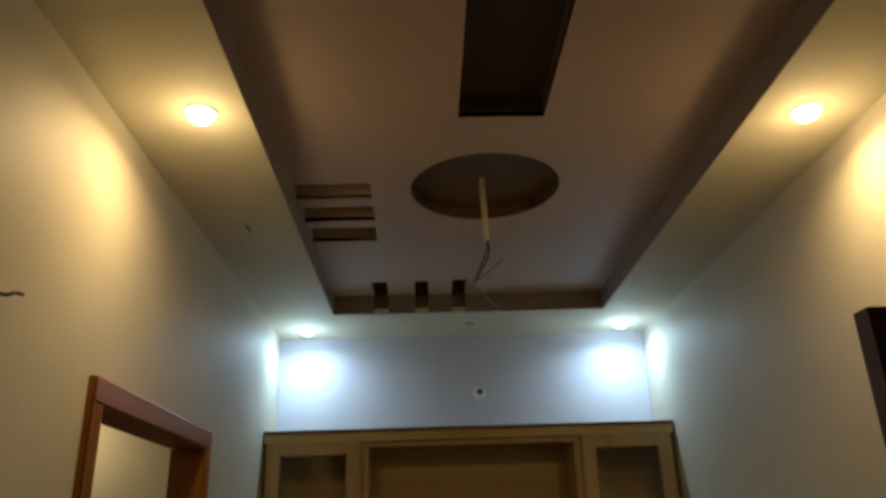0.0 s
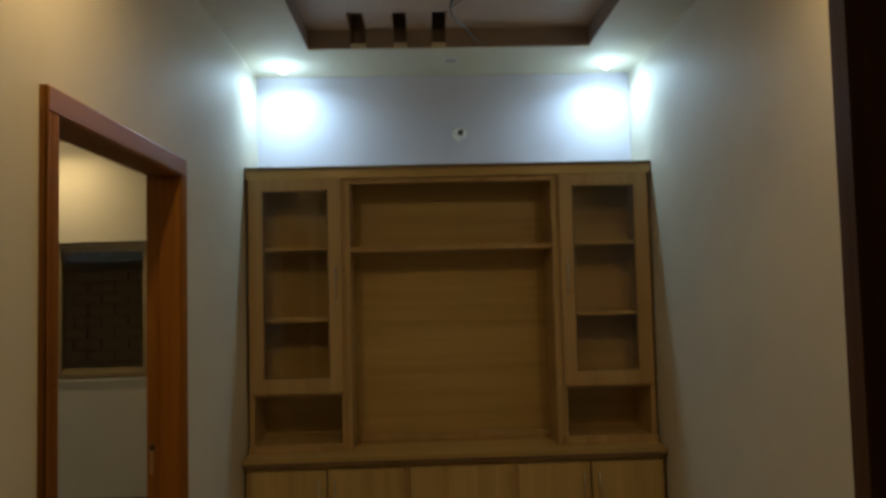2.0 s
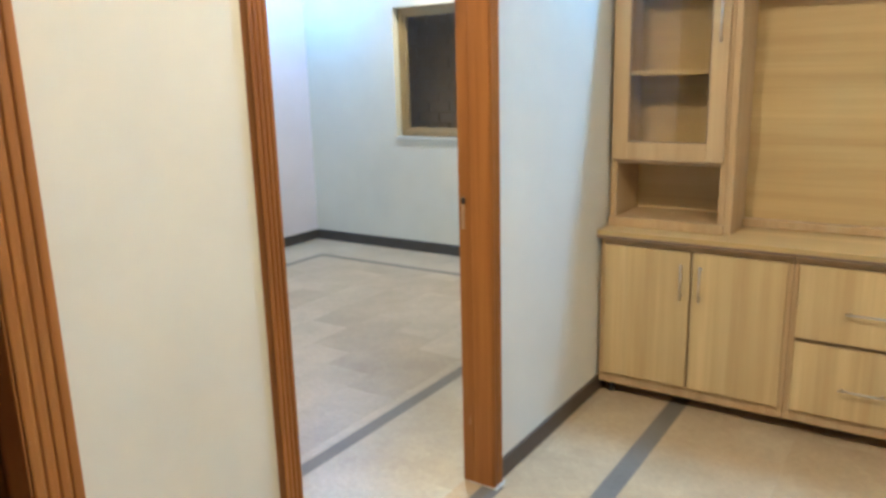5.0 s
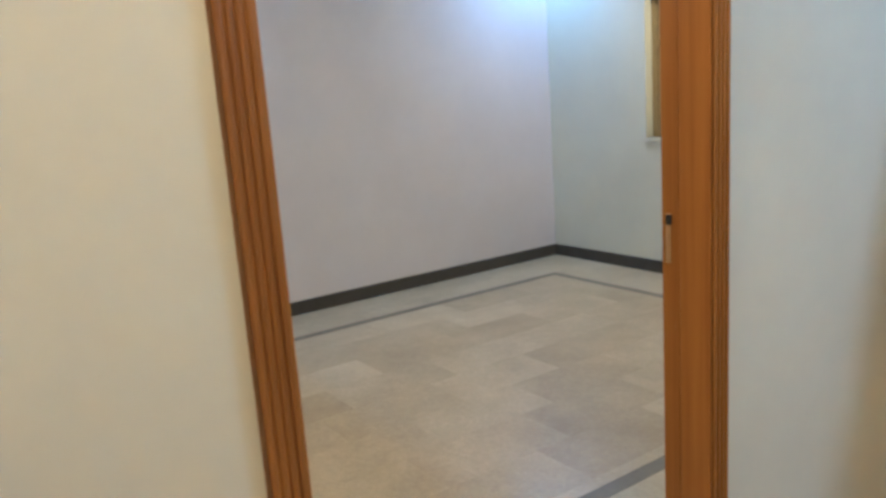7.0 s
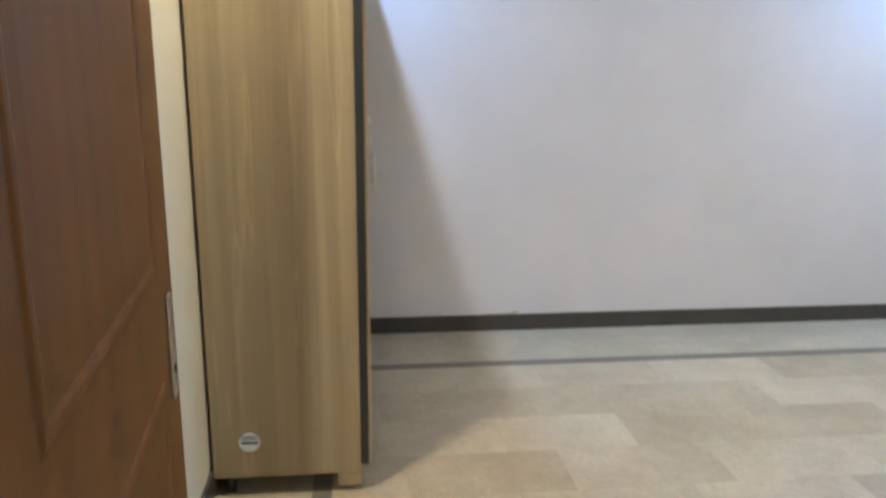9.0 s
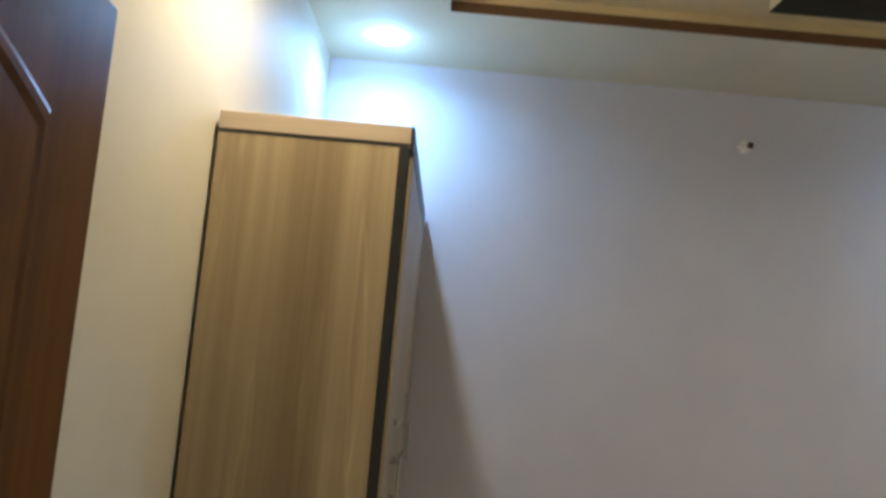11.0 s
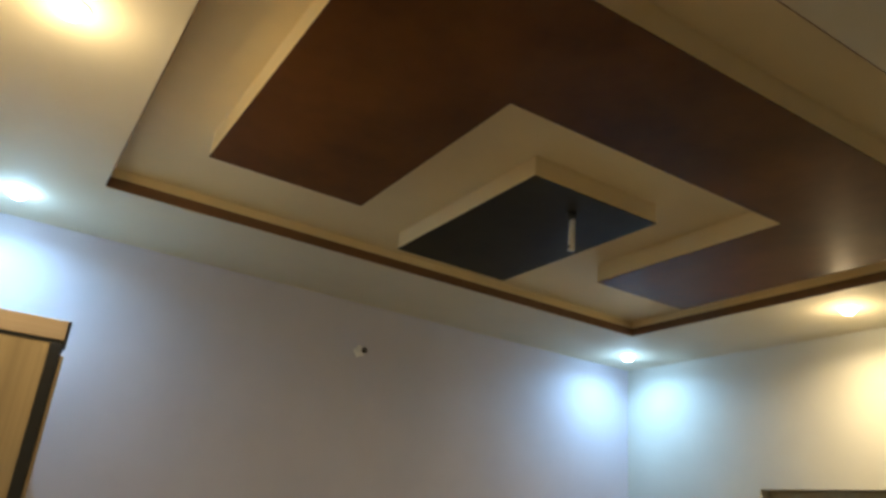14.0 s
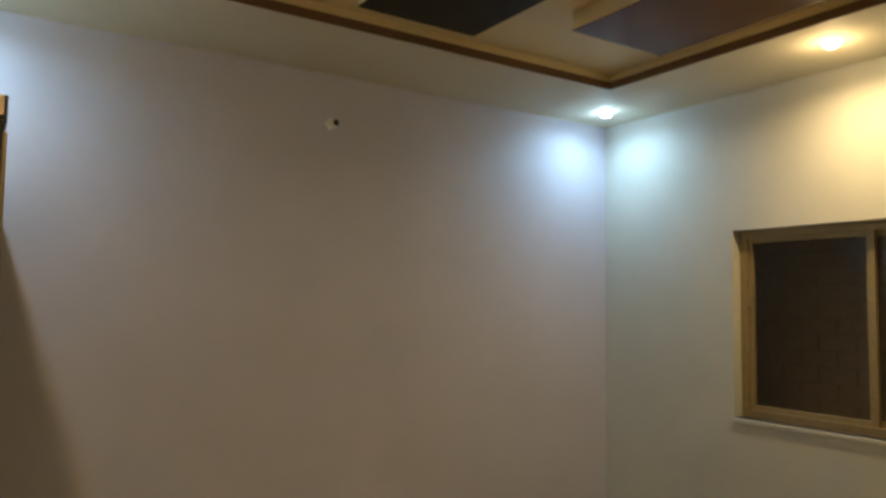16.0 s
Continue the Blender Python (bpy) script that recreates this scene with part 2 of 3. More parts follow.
def slab_with_holes(bm, x0, x1, y0, y1, z0, z1, holes):
    """A flat slab cut into blocks round rectangular holes (x0, x1, y0, y1)."""
    xs = sorted({x0, x1, *[v for h in holes for v in h[:2]]})
    ys = sorted({y0, y1, *[v for h in holes for v in h[2:]]})
    for a, b in zip(xs, xs[1:]):
        run = None
        for c, d in zip(ys, ys[1:]):
            mx, my = (a + b) / 2, (c + d) / 2
            if any(h[0] < mx < h[1] and h[2] < my < h[3] for h in holes):
                if run:
                    box(bm, a, b, *run, z0, z1)
                run = None
            else:
                run = (run[0], d) if run else (c, d)
        if run:
            box(bm, a, b, *run, z0, z1)
    return bm


def square_with_round_hole(bm, cx, cy, half, r, z0, z1, seg=64):
    """A square block with a round hole through it."""
    def rim(z):
        ring, edge = [], []
        for k in range(seg):
            a = 2 * math.pi * (k + 0.5) / seg
            c, s = math.cos(a), math.sin(a)
            f = half / max(abs(c), abs(s))
            ring.append(bm.verts.new((cx + r * c, cy + r * s, z)))
            edge.append(bm.verts.new((cx + f * c, cy + f * s, z)))
        return ring, edge
    r0, e0 = rim(z0)
    r1, e1 = rim(z1)
    for k in range(seg):
        j = (k + 1) % seg
        bm.faces.new((r0[k], r0[j], e0[j], e0[k]))
        bm.faces.new((r1[k], e1[k], e1[j], r1[j]))
        bm.faces.new((r0[k], r1[k], r1[j], r0[j]))
    corners = [bm.verts.new((cx + sx * half, cy + sy * half, z0)) for sx, sy in ((1, 1), (-1, 1), (-1, -1), (1, -1))]
    step = seg // 4
    for q, c in enumerate(corners):
        k = step // 2 - 1 + q * step
        bm.faces.new((e0[k], e0[(k + 1) % seg], c))
    return bm


# ---- the shell ----
HALL_W, HALL_S = 2.21, -5.4
WEST, EAST, NORTH, SOUTH = -3.735, -0.11, 1.61, -2.66
TOP = 3.4
D1 = (-2.432, -1.459)      # doorway to the room, clear of its casing
D2 = (-3.86, -3.064)       # second doorway in the same wall
DOOR_Z = 2.125
JAMB = 0.03

wall = boxes((EAST, 0, D1[1] + JAMB, 0.2, 0, TOP), (EAST, 0, D2[1] + JAMB, D1[0] - JAMB, 0, TOP), (EAST, 0, HALL_S, D2[0] - JAMB, 0, TOP),
             (EAST, 0, D1[0] - JAMB, D1[1] + JAMB, DOOR_Z + JAMB, TOP), (EAST, 0, D2[0] - JAMB, D2[1] + JAMB, DOOR_Z + JAMB, TOP),
             (EAST, 0, 0.2, NORTH + 0.2, 0, TOP))
structure("wall_between", wall, CREAM, "cream painted plaster wall with two timber doorways", "wall")
structure("wall_north_hall", boxes((0, HALL_W + 0.2, 0, 0.2, 0, TOP)), LILAC, "pale lilac-grey painted wall above the oak unit", "wall")
structure("wall_east_hall", boxes((HALL_W, HALL_W + 0.15, -3.27, 0, 0, TOP), (HALL_W, HALL_W + 0.15, HALL_S, -4.05, 0, TOP), (HALL_W, HALL_W + 0.15, -4.05, -3.27, 2.13, TOP),
                                  (HALL_W + 0.15, HALL_W + 0.25, -4.05, -3.27, 0, TOP)), CREAM, "cream painted plaster wall of the hall", "wall")
structure("wall_south_hall", boxes((EAST, HALL_W + 0.15, HALL_S - 0.15, HALL_S, 0, TOP)), CREAM, "plain cream painted end wall", "wall")
structure("wall_west_room", boxes((WEST - 0.2, WEST, SOUTH - 0.2, NORTH + 0.2, 0, TOP)), LILAC, "pale lilac painted bedroom wall", "wall")
structure("wall_south_room", boxes((WEST, EAST, SOUTH - 0.2, SOUTH, 0, TOP)), CREAM, "cream painted bedroom wall behind the wardrobe", "wall")
WX0, WX1, WZ0, WZ1 = -2.712, -1.24, 1.02, 2.103
structure("wall_north_room", boxes((WEST, WX0, NORTH, NORTH + 0.2, 0, TOP), (WX1, EAST, NORTH, NORTH + 0.2, 0, TOP), (WX0, WX1, NORTH, NORTH + 0.2, 0, WZ0), (WX0, WX1, NORTH, NORTH + 0.2, WZ1, TOP)),
          MINT, "off-white painted bedroom wall with a window", "wall")
structure("roof_slab", boxes((WEST - 0.2, HALL_W + 0.25, HALL_S - 0.15, NORTH + 0.2, TOP, TOP + 0.15)), BEDDING, "bare concrete roof slab", "roof")

# hall ceiling: lower ring, sunk tray with slots, a round recess and a long recess
TX0, TX1, TY0, TY1, TZ = 0.375, 1.857, -4.85, -0.505, 3.032
ring = slab_with_holes(bmesh.new(), 0, HALL_W, HALL_S, 0, HALL_Z, HALL_Z + 0.03, [(TX0, TX1, TY0, TY1)])
structure("ceiling_ring_hall", ring, CEIL, "cream painted plasterboard ceiling border", "ceiling")
OC, OR = (1.115, -1.82), 0.288
HOLES = [(TX0, 0.675, -1.885, -1.757), (TX0, 0.672, -1.683, -1.54), (TX0, 0.668, -1.472, -1.315),
         (0.597, 0.679, -0.745, TY1), (0.824, 0.895, -0.745, TY1), (1.024, 1.098, -0.755, TY1),
         (0.99, 1.268, -4.2, -2.343), (OC[0] - 0.31, OC[0] + 0.31, OC[1] - 0.31, OC[1] + 0.31)]
tray = slab_with_holes(bmesh.new(), TX0, TX1, TY0, TY1, TZ, TZ + 0.02, HOLES)
square_with_round_hole(tray, *OC, 0.31, OR, TZ, TZ + 0.05)
lip = boxes((TX0 - 0.02, TX0 + 0.003, TY0, TY1, HALL_Z + 0.003, TZ + 0.005), (TX1 - 0.003, TX1 + 0.02, TY0, TY1, HALL_Z + 0.003, TZ + 0.005),
            (TX0 + 0.003, TX1 - 0.003, TY0 - 0.02, TY0 + 0.003, HALL_Z + 0.003, TZ + 0.005))
ends = [TX0 + 0.003, *[v for h in HOLES[3:6] for v in h[:2]], TX1 - 0.003]
for a, b in zip(ends[::2], ends[1::2]):
    box(lip, a, b, TY1 - 0.003, TY1 + 0.02, HALL_Z + 0.003, TZ + 0.005)
structure("ceiling_tray_edge", lip, TRAY_EDGE_SHADE, "edge of the hall ceiling tray, coloured darker as in shade", "ceiling trim")
notch = bmesh.new()
for a, b, c, d in HOLES[3:6]:
    box(notch, a - 0.012, a, TY1 + 0.0205, TY1 + 0.075, HALL_Z + 0.031, TZ + 0.1)
    box(notch, b, b + 0.012, TY1 + 0.0205, TY1 + 0.075, HALL_Z + 0.031, TZ + 0.1)
    box(notch, a, b, TY1 + 0.065, TY1 + 0.075, HALL_Z + 0.031, TZ + 0.1)
structure("ceiling_slot_backs", notch, TRAY_EDGE_SHADE, "backs of the ceiling slots, coloured dark as in shade", "ceiling")
for h in HOLES[:6]:
    box(tray, h[0] - 0.012, h[0], h[2], h[3], TZ + 0.002, TZ + 0.09)
    box(tray, h[1], h[1] + 0.012, h[2], h[3], TZ + 0.002, TZ + 0.09)
    box(tray, h[0], h[1], h[2] - 0.012, h[2], TZ + 0.002, TZ + 0.09)
    if h[3] != TY1:
        box(tray, h[0], h[1], h[3], h[3] + 0.012, TZ + 0.002, TZ + 0.09)
    box(tray, h[0] - 0.012, h[1] + 0.012, h[2] - 0.012, h[3] + 0.012, TZ + 0.09, TZ + 0.1)
structure("ceiling_tray_hall", tray, TAUPE, "taupe painted sunk ceiling tray with slots", "ceiling")
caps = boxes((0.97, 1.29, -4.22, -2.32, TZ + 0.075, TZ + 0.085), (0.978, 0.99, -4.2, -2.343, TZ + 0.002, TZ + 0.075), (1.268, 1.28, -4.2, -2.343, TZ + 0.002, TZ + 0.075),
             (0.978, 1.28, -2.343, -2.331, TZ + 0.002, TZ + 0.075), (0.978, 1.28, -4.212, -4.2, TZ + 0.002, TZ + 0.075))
structure("ceiling_long_recess", caps, DARKBROWN, "long dark brown ceiling recess", "ceiling")
dome = boxes((OC[0] - 0.31, OC[0] + 0.31, OC[1] - 0.31, OC[1] + 0.31, TZ + 0.05, TZ + 0.065))
bmesh.ops.create_cone(dome, cap_ends=False, segments=64, radius1=OR - 0.002, radius2=OR - 0.002, depth=0.049, matrix=Matrix.Translation((*OC, TZ + 0.0255)))
structure("ceiling_round_recess", dome, RECESS, "round ceiling recess painted brown inside", "ceiling")

# room ceiling: border, tray with brown edge strip, brown U and charcoal box hung below it
RX0, RX1, RY0, RY1, RZ = -3.045, -0.745, -2.052, 0.945, 3.0
structure("ceiling_ring_room", slab_with_holes(bmesh.new(), WEST, EAST, SOUTH, NORTH, ROOM_Z, ROOM_Z + 0.03, [(RX0, RX1, RY0, RY1)]), CEIL, "cream painted plasterboard ceiling border", "ceiling")
sunk = boxes((RX0 - 0.03, RX1 + 0.03, RY0 - 0.03, RY1 + 0.03, RZ, RZ + 0.02), (RX0 - 0.03, RX0 - 0.002, RY0, RY1, ROOM_Z + 0.031, RZ - 0.0005), (RX1 + 0.002, RX1 + 0.03, RY0, RY1, ROOM_Z + 0.031, RZ - 0.0005),
             (RX0 - 0.03, RX1 + 0.03, RY0 - 0.03, RY0 - 0.002, ROOM_Z + 0.031, RZ - 0.0005), (RX0 - 0.03, RX1 + 0.03, RY1 + 0.002, RY1 + 0.03, ROOM_Z + 0.031, RZ - 0.0005))
structure("ceiling_tray_room", sunk, TRAY, "cream painted sunk ceiling tray", "ceiling")
strip = boxes((RX0 + 0.0005, RX0 + 0.0045, RY0 + 0.0045, RY1 - 0.0045, ROOM_Z + 0.001, ROOM_Z + 0.046), (RX1 - 0.0045, RX1 - 0.0005, RY0 + 0.0045, RY1 - 0.0045, ROOM_Z + 0.001, ROOM_Z + 0.046),
              (RX0 + 0.0005, RX1 - 0.0005, RY1 - 0.0045, RY1 - 0.0005, ROOM_Z + 0.001, ROOM_Z + 0.046), (RX0 + 0.0005, RX1 - 0.0005, RY0 + 0.0005, RY0 + 0.0045, ROOM_Z + 0.001, ROOM_Z + 0.046))
structure("ceiling_edge_strip", strip, STRIP, "brown painted strip round the ceiling tray", "ceiling trim")
UX0, UX1, UXI = -2.456, -1.0, -1.47
US0, US1, UN0, UN1, UZ = -1.785, -1.174, 0.106, 0.695, 2.905
structure("ceiling_u_sides", boxes((UX0, UX1, US0, US1, UZ + 0.003, RZ), (UXI, UX1, US1, UN0, UZ + 0.003, RZ), (UX0, UX1, UN0, UN1, UZ + 0.003, RZ)), TRAY, "cream painted sides of the hung ceiling panel", "ceiling")
structure("ceiling_u_face", boxes((UX0 - 0.002, UX1 + 0.002, US0 - 0.002, US1 + 0.002, UZ, UZ + 0.003), (UXI - 0.002, UX1 + 0.002, US1 + 0.002, UN0 - 0.002, UZ, UZ + 0.003), (UX0 - 0.002, UX1 + 0.002, UN0 - 0.002, UN1 + 0.002, UZ, UZ + 0.003)),
          UMBER, "satin brown U-shaped hung ceiling panel", "ceiling panel")
GX0, GX1, GY0, GY1, GZ = -2.803, -1.804, -0.811, -0.205, 2.917
structure("ceiling_box_sides", boxes((GX0, GX1, GY0, GY1, GZ + 0.003, RZ)), TRAY, "cream painted sides of the hung ceiling box", "ceiling")
structure("ceiling_box_face", boxes((GX0 - 0.002, GX1 + 0.002, GY0 - 0.002, GY1 + 0.002, GZ, GZ + 0.003)), CHARCOAL, "satin charcoal face of the hung ceiling box", "ceiling panel")

# skirtings
SK, SH, ST = 0.095, 0.078, 0.012
structure("baseboard", boxes((WEST, WEST + ST, SOUTH, NORTH, 0, SK), (WEST + ST, EAST - ST, NORTH - ST, NORTH, 0, SK), (EAST - ST, EAST, D1[1] + 0.09, NORTH, 0, SK), (WEST + ST, EAST, SOUTH, SOUTH + ST, 0, SK)),
          SKIRT, "charcoal marble skirting of the bedroom", "skirting")
structure("baseboard_hall", boxes((0, ST, D1[1] + 0.058, 0, 0, SH), (HALL_W - ST, HALL_W, -3.27, 0, 0, SH), (0, ST, D2[1] + 0.09, D1[0] - 0.058, 0, SH), (ST, HALL_W - ST, -ST, 0, 0, SH)),
          SKIRT_HALL, "dark brown marble skirting of the hall", "skirting")


# ---- doors ----
def grooved(bm, axis, a0, a1, c0, c1, depth):
    """A casing board with rounded ribs. axis y: an upright from z = c0 to c1 across y; axis z: a head from y = c0 to c1 across z."""
    n = 4 if axis == "y" else 1
    w = (a1 - a0) / n
    for k in range(n):
        p, q = a0 + k * w + (0.0 if k == 0 else 0.0016), a0 + (k + 1) * w - (0.0 if k == n - 1 else 0.0016)
        if axis == "y":
            box(bm, 0.012, depth, p, q, c0, c1, 0.0042)
        else:
            box(bm, 0.012, depth, c0, c1, p, q, 0.0042)
    if axis == "y":
        box(bm, 0.0, 0.0195, a0, a1, c0, c1)
    else:
        box(bm, 0.0, 0.0195, c0, c1, a0, a1)


def door_frame(name, y0, y1, label, strike=True, cw=0.057):
    """A timber lining and grooved casing round the doorway y0 to y1."""
    d = thing(name, (0, 0, 0), label, "door frame", kind="structure")
    top = DOOR_Z + 0.067
    for a, b in ((y0 - cw, y0), (y1, y1 + cw)):
        bm = bmesh.new()
        grooved(bm, "y", a, b, 0, DOOR_Z, 0.024)
        part("casing", bm, CASING, d)
    bm = bmesh.new()
    grooved(bm, "z", DOOR_Z, top, y0 - cw, y1 + cw, 0.024)
    part("casing_head", bm, CASING_FLAT, d)
    for a, b, s in ((y0 - JAMB, y0, 1), (y1, y1 + JAMB, -1)):
        bm = box(bmesh.new(), EAST - 0.006, 0.004, a, b, 0, DOOR_Z, 0.004)
        inner = b if s > 0 else a
        box(bm, EAST + 0.045, 0.018, min(inner, inner + s * 0.005), max(inner, inner + s * 0.005), 0, DOOR_Z - 0.005, 0.004)
        part("jamb", bm, CASING, d)
    bm = box(bmesh.new(), EAST - 0.006, 0.004, y0, y1, DOOR_Z, DOOR_Z + JAMB, 0.004)
    box(bm, EAST + 0.045, 0.018, y0 + 0.005, y1 - 0.005, DOOR_Z - 0.005, DOOR_Z, 0.002)
    part("jamb_head", bm, CASING_FLAT, d)
    if strike:
        part("strike_plate", boxes((-0.103, -0.090, y1 - 0.0025, y1 + 0.001, 0.985, 1.10), bevel=0.001), BRASS, d, "worn brass strike plate")
        part("latch_hole", boxes((-0.101, -0.086, y1 - 0.004, y1 - 0.002, 1.075, 1.098)), BLACK, d, "dark latch hole")
    return d


door_frame("door_1", *D1, "orange-stained timber door frame with grooved casing")
def filler_bead(parent, y0, y1):
    """Rough white filler smeared round the foot of a jamb."""
    bm = bmesh.new()
    rnd_b = random.Random(11)
    for k in range(9):
        f = k / 8
        x, y = (0.029 - 0.004 * rnd_b.random(), y0 + (y1 - y0) * f)
        bmesh.ops.create_icosphere(bm, subdivisions=1, radius=0.0075 + 0.004 * rnd_b.random(), matrix=Matrix.Translation((x, y, 0.001)) @ Matrix.Diagonal((0.8, 1.3, 0.6, 1)))
    for k in range(6):
        bmesh.ops.create_icosphere(bm, subdivisions=1, radius=0.006 + 0.003 * rnd_b.random(), matrix=Matrix.Translation((0.02 - 0.02 * k, y0 - 0.005, 0.001)) @ Matrix.Diagonal((1.6, 0.8, 0.6, 1)))
    smooth(part("filler", bm, PLASTER, parent, "rough pale filler"))


filler_bead(bpy.data.objects["door_1"], D1[1], D1[1] + 0.057)
door_frame("door_2", *D2, "orange-stained timber door frame of a closed door", False, 0.088)


def door_leaf(name, length, height, material, label, lever):
    """A panelled leaf from its hinge along +x, thickness towards +y."""
    d = thing(name, (0, 0, 0), label, "door")
    t, st = 0.04, 0.135
    for a, b in ((0, st), (length - st, length)):
        part("stile", boxes((a, b, 0, t, 0.008, height)), material, d)
    for a, b in ((0.008, 0.22), (0.95, 1.08), (height - 0.09, height)):
        part("rail", boxes((st, length - st, 0, t, a, b)), material, d)
    for a, b, rise in ((0.22, 0.95, 0.0), (1.08, height - 0.09, 0.075)):
        bm = boxes((st, length - st, 0, t, a, b))
        for out, face_y in ((-1, 0.0), (1, t)):
            last = None
            for inset, rise_out in ((0.026, -0.001), (0.036, 0.0034), (0.046, 0.0034), (0.056, 0.0008), (0.085, 0.0020)):
                p, q = st + inset, length - st - inset
                low, high = a + inset, b - inset
                ring = [(p, low), (q, low)] + [(q + (p - q) * k / 12, high - rise * (1 - math.sin(math.pi * k / 12))) for k in range(13)]
                loop = [bm.verts.new((x, face_y + out * rise_out, z)) for x, z in ring]
                if last:
                    for k in range(len(loop)):
                        bm.faces.new((last[k - 1], last[k], loop[k], loop[k - 1]))
                last = loop
            bm.faces.new(last)
        bmesh.ops.recalc_face_normals(bm, faces=bm.faces[:])
        part("panel", bm, material, d)
    if lever:
        for y, s in ((t, 1), (0, -1)):
            h = part("handle", boxes((length - 0.085, length - 0.045, min(y, y + s * 0.005), max(y, y + s * 0.005), 0.85, 1.05), bevel=0.003), CHROME, d, "slim steel handle plate")
            bm = tube(bmesh.new(), (length - 0.065, y + s * 0.005, 0.905), (length - 0.065, y + s * 0.008, 0.905), 0.009)
            part("keyhole", bm, BLACK, h)
        part("latch", boxes((length, length + 0.003, 0.009, t - 0.009, 0.90, 1.04)), CHROME, d, "steel latch plate")
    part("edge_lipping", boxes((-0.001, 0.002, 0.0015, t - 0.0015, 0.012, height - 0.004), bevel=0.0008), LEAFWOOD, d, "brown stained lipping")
    for z in (0.25, 1.085, height - 0.25):
        bm = boxes((-0.0022, -0.001, 0.006, t - 0.010, z - 0.055, z + 0.055), bevel=0.0004)
        plate = part("hinge_plate", bm, LEAFWOOD, d, "painted hinge leaf")
        for dz in (-0.038, -0.008, 0.022, 0.042):
            part("screw", tube(bmesh.new(), (-0.0032, t * 0.45, z + dz), (-0.002, t * 0.45, z + dz), 0.0032, 10), DARKLEAF, plate)
        part("hinge", tube(bmesh.new(), (-0.004, t * 0.98, z - 0.05), (-0.004, t * 0.98, z + 0.05), 0.0045), CASING, d)
    return d


leaf = door_leaf("bedroom_door", 0.955, 2.012, LEAFWOOD, "brown varnished wooden door standing wide open", True)
leaf.matrix_basis = pose(EAST - 0.013, -2.4315, 0, 0, 0, 185.8) @ pose(0, -0.04, 0)
leaf = door_leaf("closed_door", D2[1] - D2[0] - 0.008, 2.10, LEAFWOOD, "brown varnished wooden door, shut", False)
leaf.matrix_basis = pose(EAST + 0.041, D2[0] + 0.004, 0, 0, 0, 90)
leaf = door_leaf("hall_side_door", 0.718, 2.085, DARKLEAF, "dark brown wooden door standing open into the hall", False)
leaf.matrix_basis = pose(2.27, -3.27, 0, 0, 0, 180)


# ---- window ----
def window():
    w = thing("window_1", (0, 0, 0), "champagne aluminium sliding window with dark glass", "window", kind="structure")
    f0, f1, y0, y1, e = WX0 + 0.004, WX1 - 0.004, NORTH + 0.07, NORTH + 0.15, 0.045
    part("window_frame", boxes((f0, f0 + e, y0, y1, WZ0, WZ1), (f1 - e, f1, y0, y1, WZ0, WZ1), (f0 + e, f1 - e, y0, y1, WZ1 - e, WZ1), (f0 + e, f1 - e, y0, y1, WZ0, WZ0 + e), bevel=0.003), ALU, w)
    mid, s = -1.975, 0.036
    for a, b, yy in ((f0 + e - 0.01, mid + 0.03, y0 + 0.012), (mid - 0.03, f1 - e + 0.01, y0 + 0.044)):
        z0, z1 = WZ0 + e - 0.008, WZ1 - e + 0.008
        sash = part("sash", boxes((a, a + s, yy, yy + 0.026, z0, z1), (b - s, b, yy, yy + 0.026, z0, z1), (a + s, b - s, yy, yy + 0.026, z1 - s, z1), (a + s, b - s, yy, yy + 0.026, z0, z0 + s), bevel=0.003), ALU, w)
        pane = part("pane", boxes((a + s, b - s, yy + 0.010, yy + 0.015, z0 + s, z1 - s)), PANE, sash, "dark window glass")
        pane.visible_shadow = False
    part("sash_lock", boxes((f0 + e + 0.004, f0 + e + 0.026, y0 - 0.008, y0 + 0.012, 1.66, 1.72), bevel=0.004), ALU, w, "small sash lock")
    part("window_sill", boxes((WX0 - 0.012, WX1 + 0.012, NORTH - 0.014, NORTH + 0.07, WZ0 - 0.022, WZ0), bevel=0.003), MINT, w, "narrow white-painted sill")


window()


# ---- oak display wall ----
def bar_handle(parent, x, y, z0, z1, upright=True, r=0.0036):
    bm = bmesh.new()
    if upright:
        tube(bm, (x, y - 0.028, z0), (x, y - 0.028, z1), r, 12)
        for z in (z0 + 0.015, z1 - 0.015):
            tube(bm, (x, y, z), (x, y - 0.028, z), r * 0.9, 10)
    else:
        tube(bm, (z0, y - 0.028, x), (z1, y - 0.028, x), r, 12)
        for a in (z0 + 0.015, z1 - 0.015):
            tube(bm, (a, y, x), (a, y - 0.028, x), r * 0.9, 10)
    return smooth(part("handle", bm, CHROME, parent, "slim brushed steel bar handle"))


BF, UF = -0.43, -0.33
PLINTH, CT0, CT1 = 0.058, 0.772, 0.808


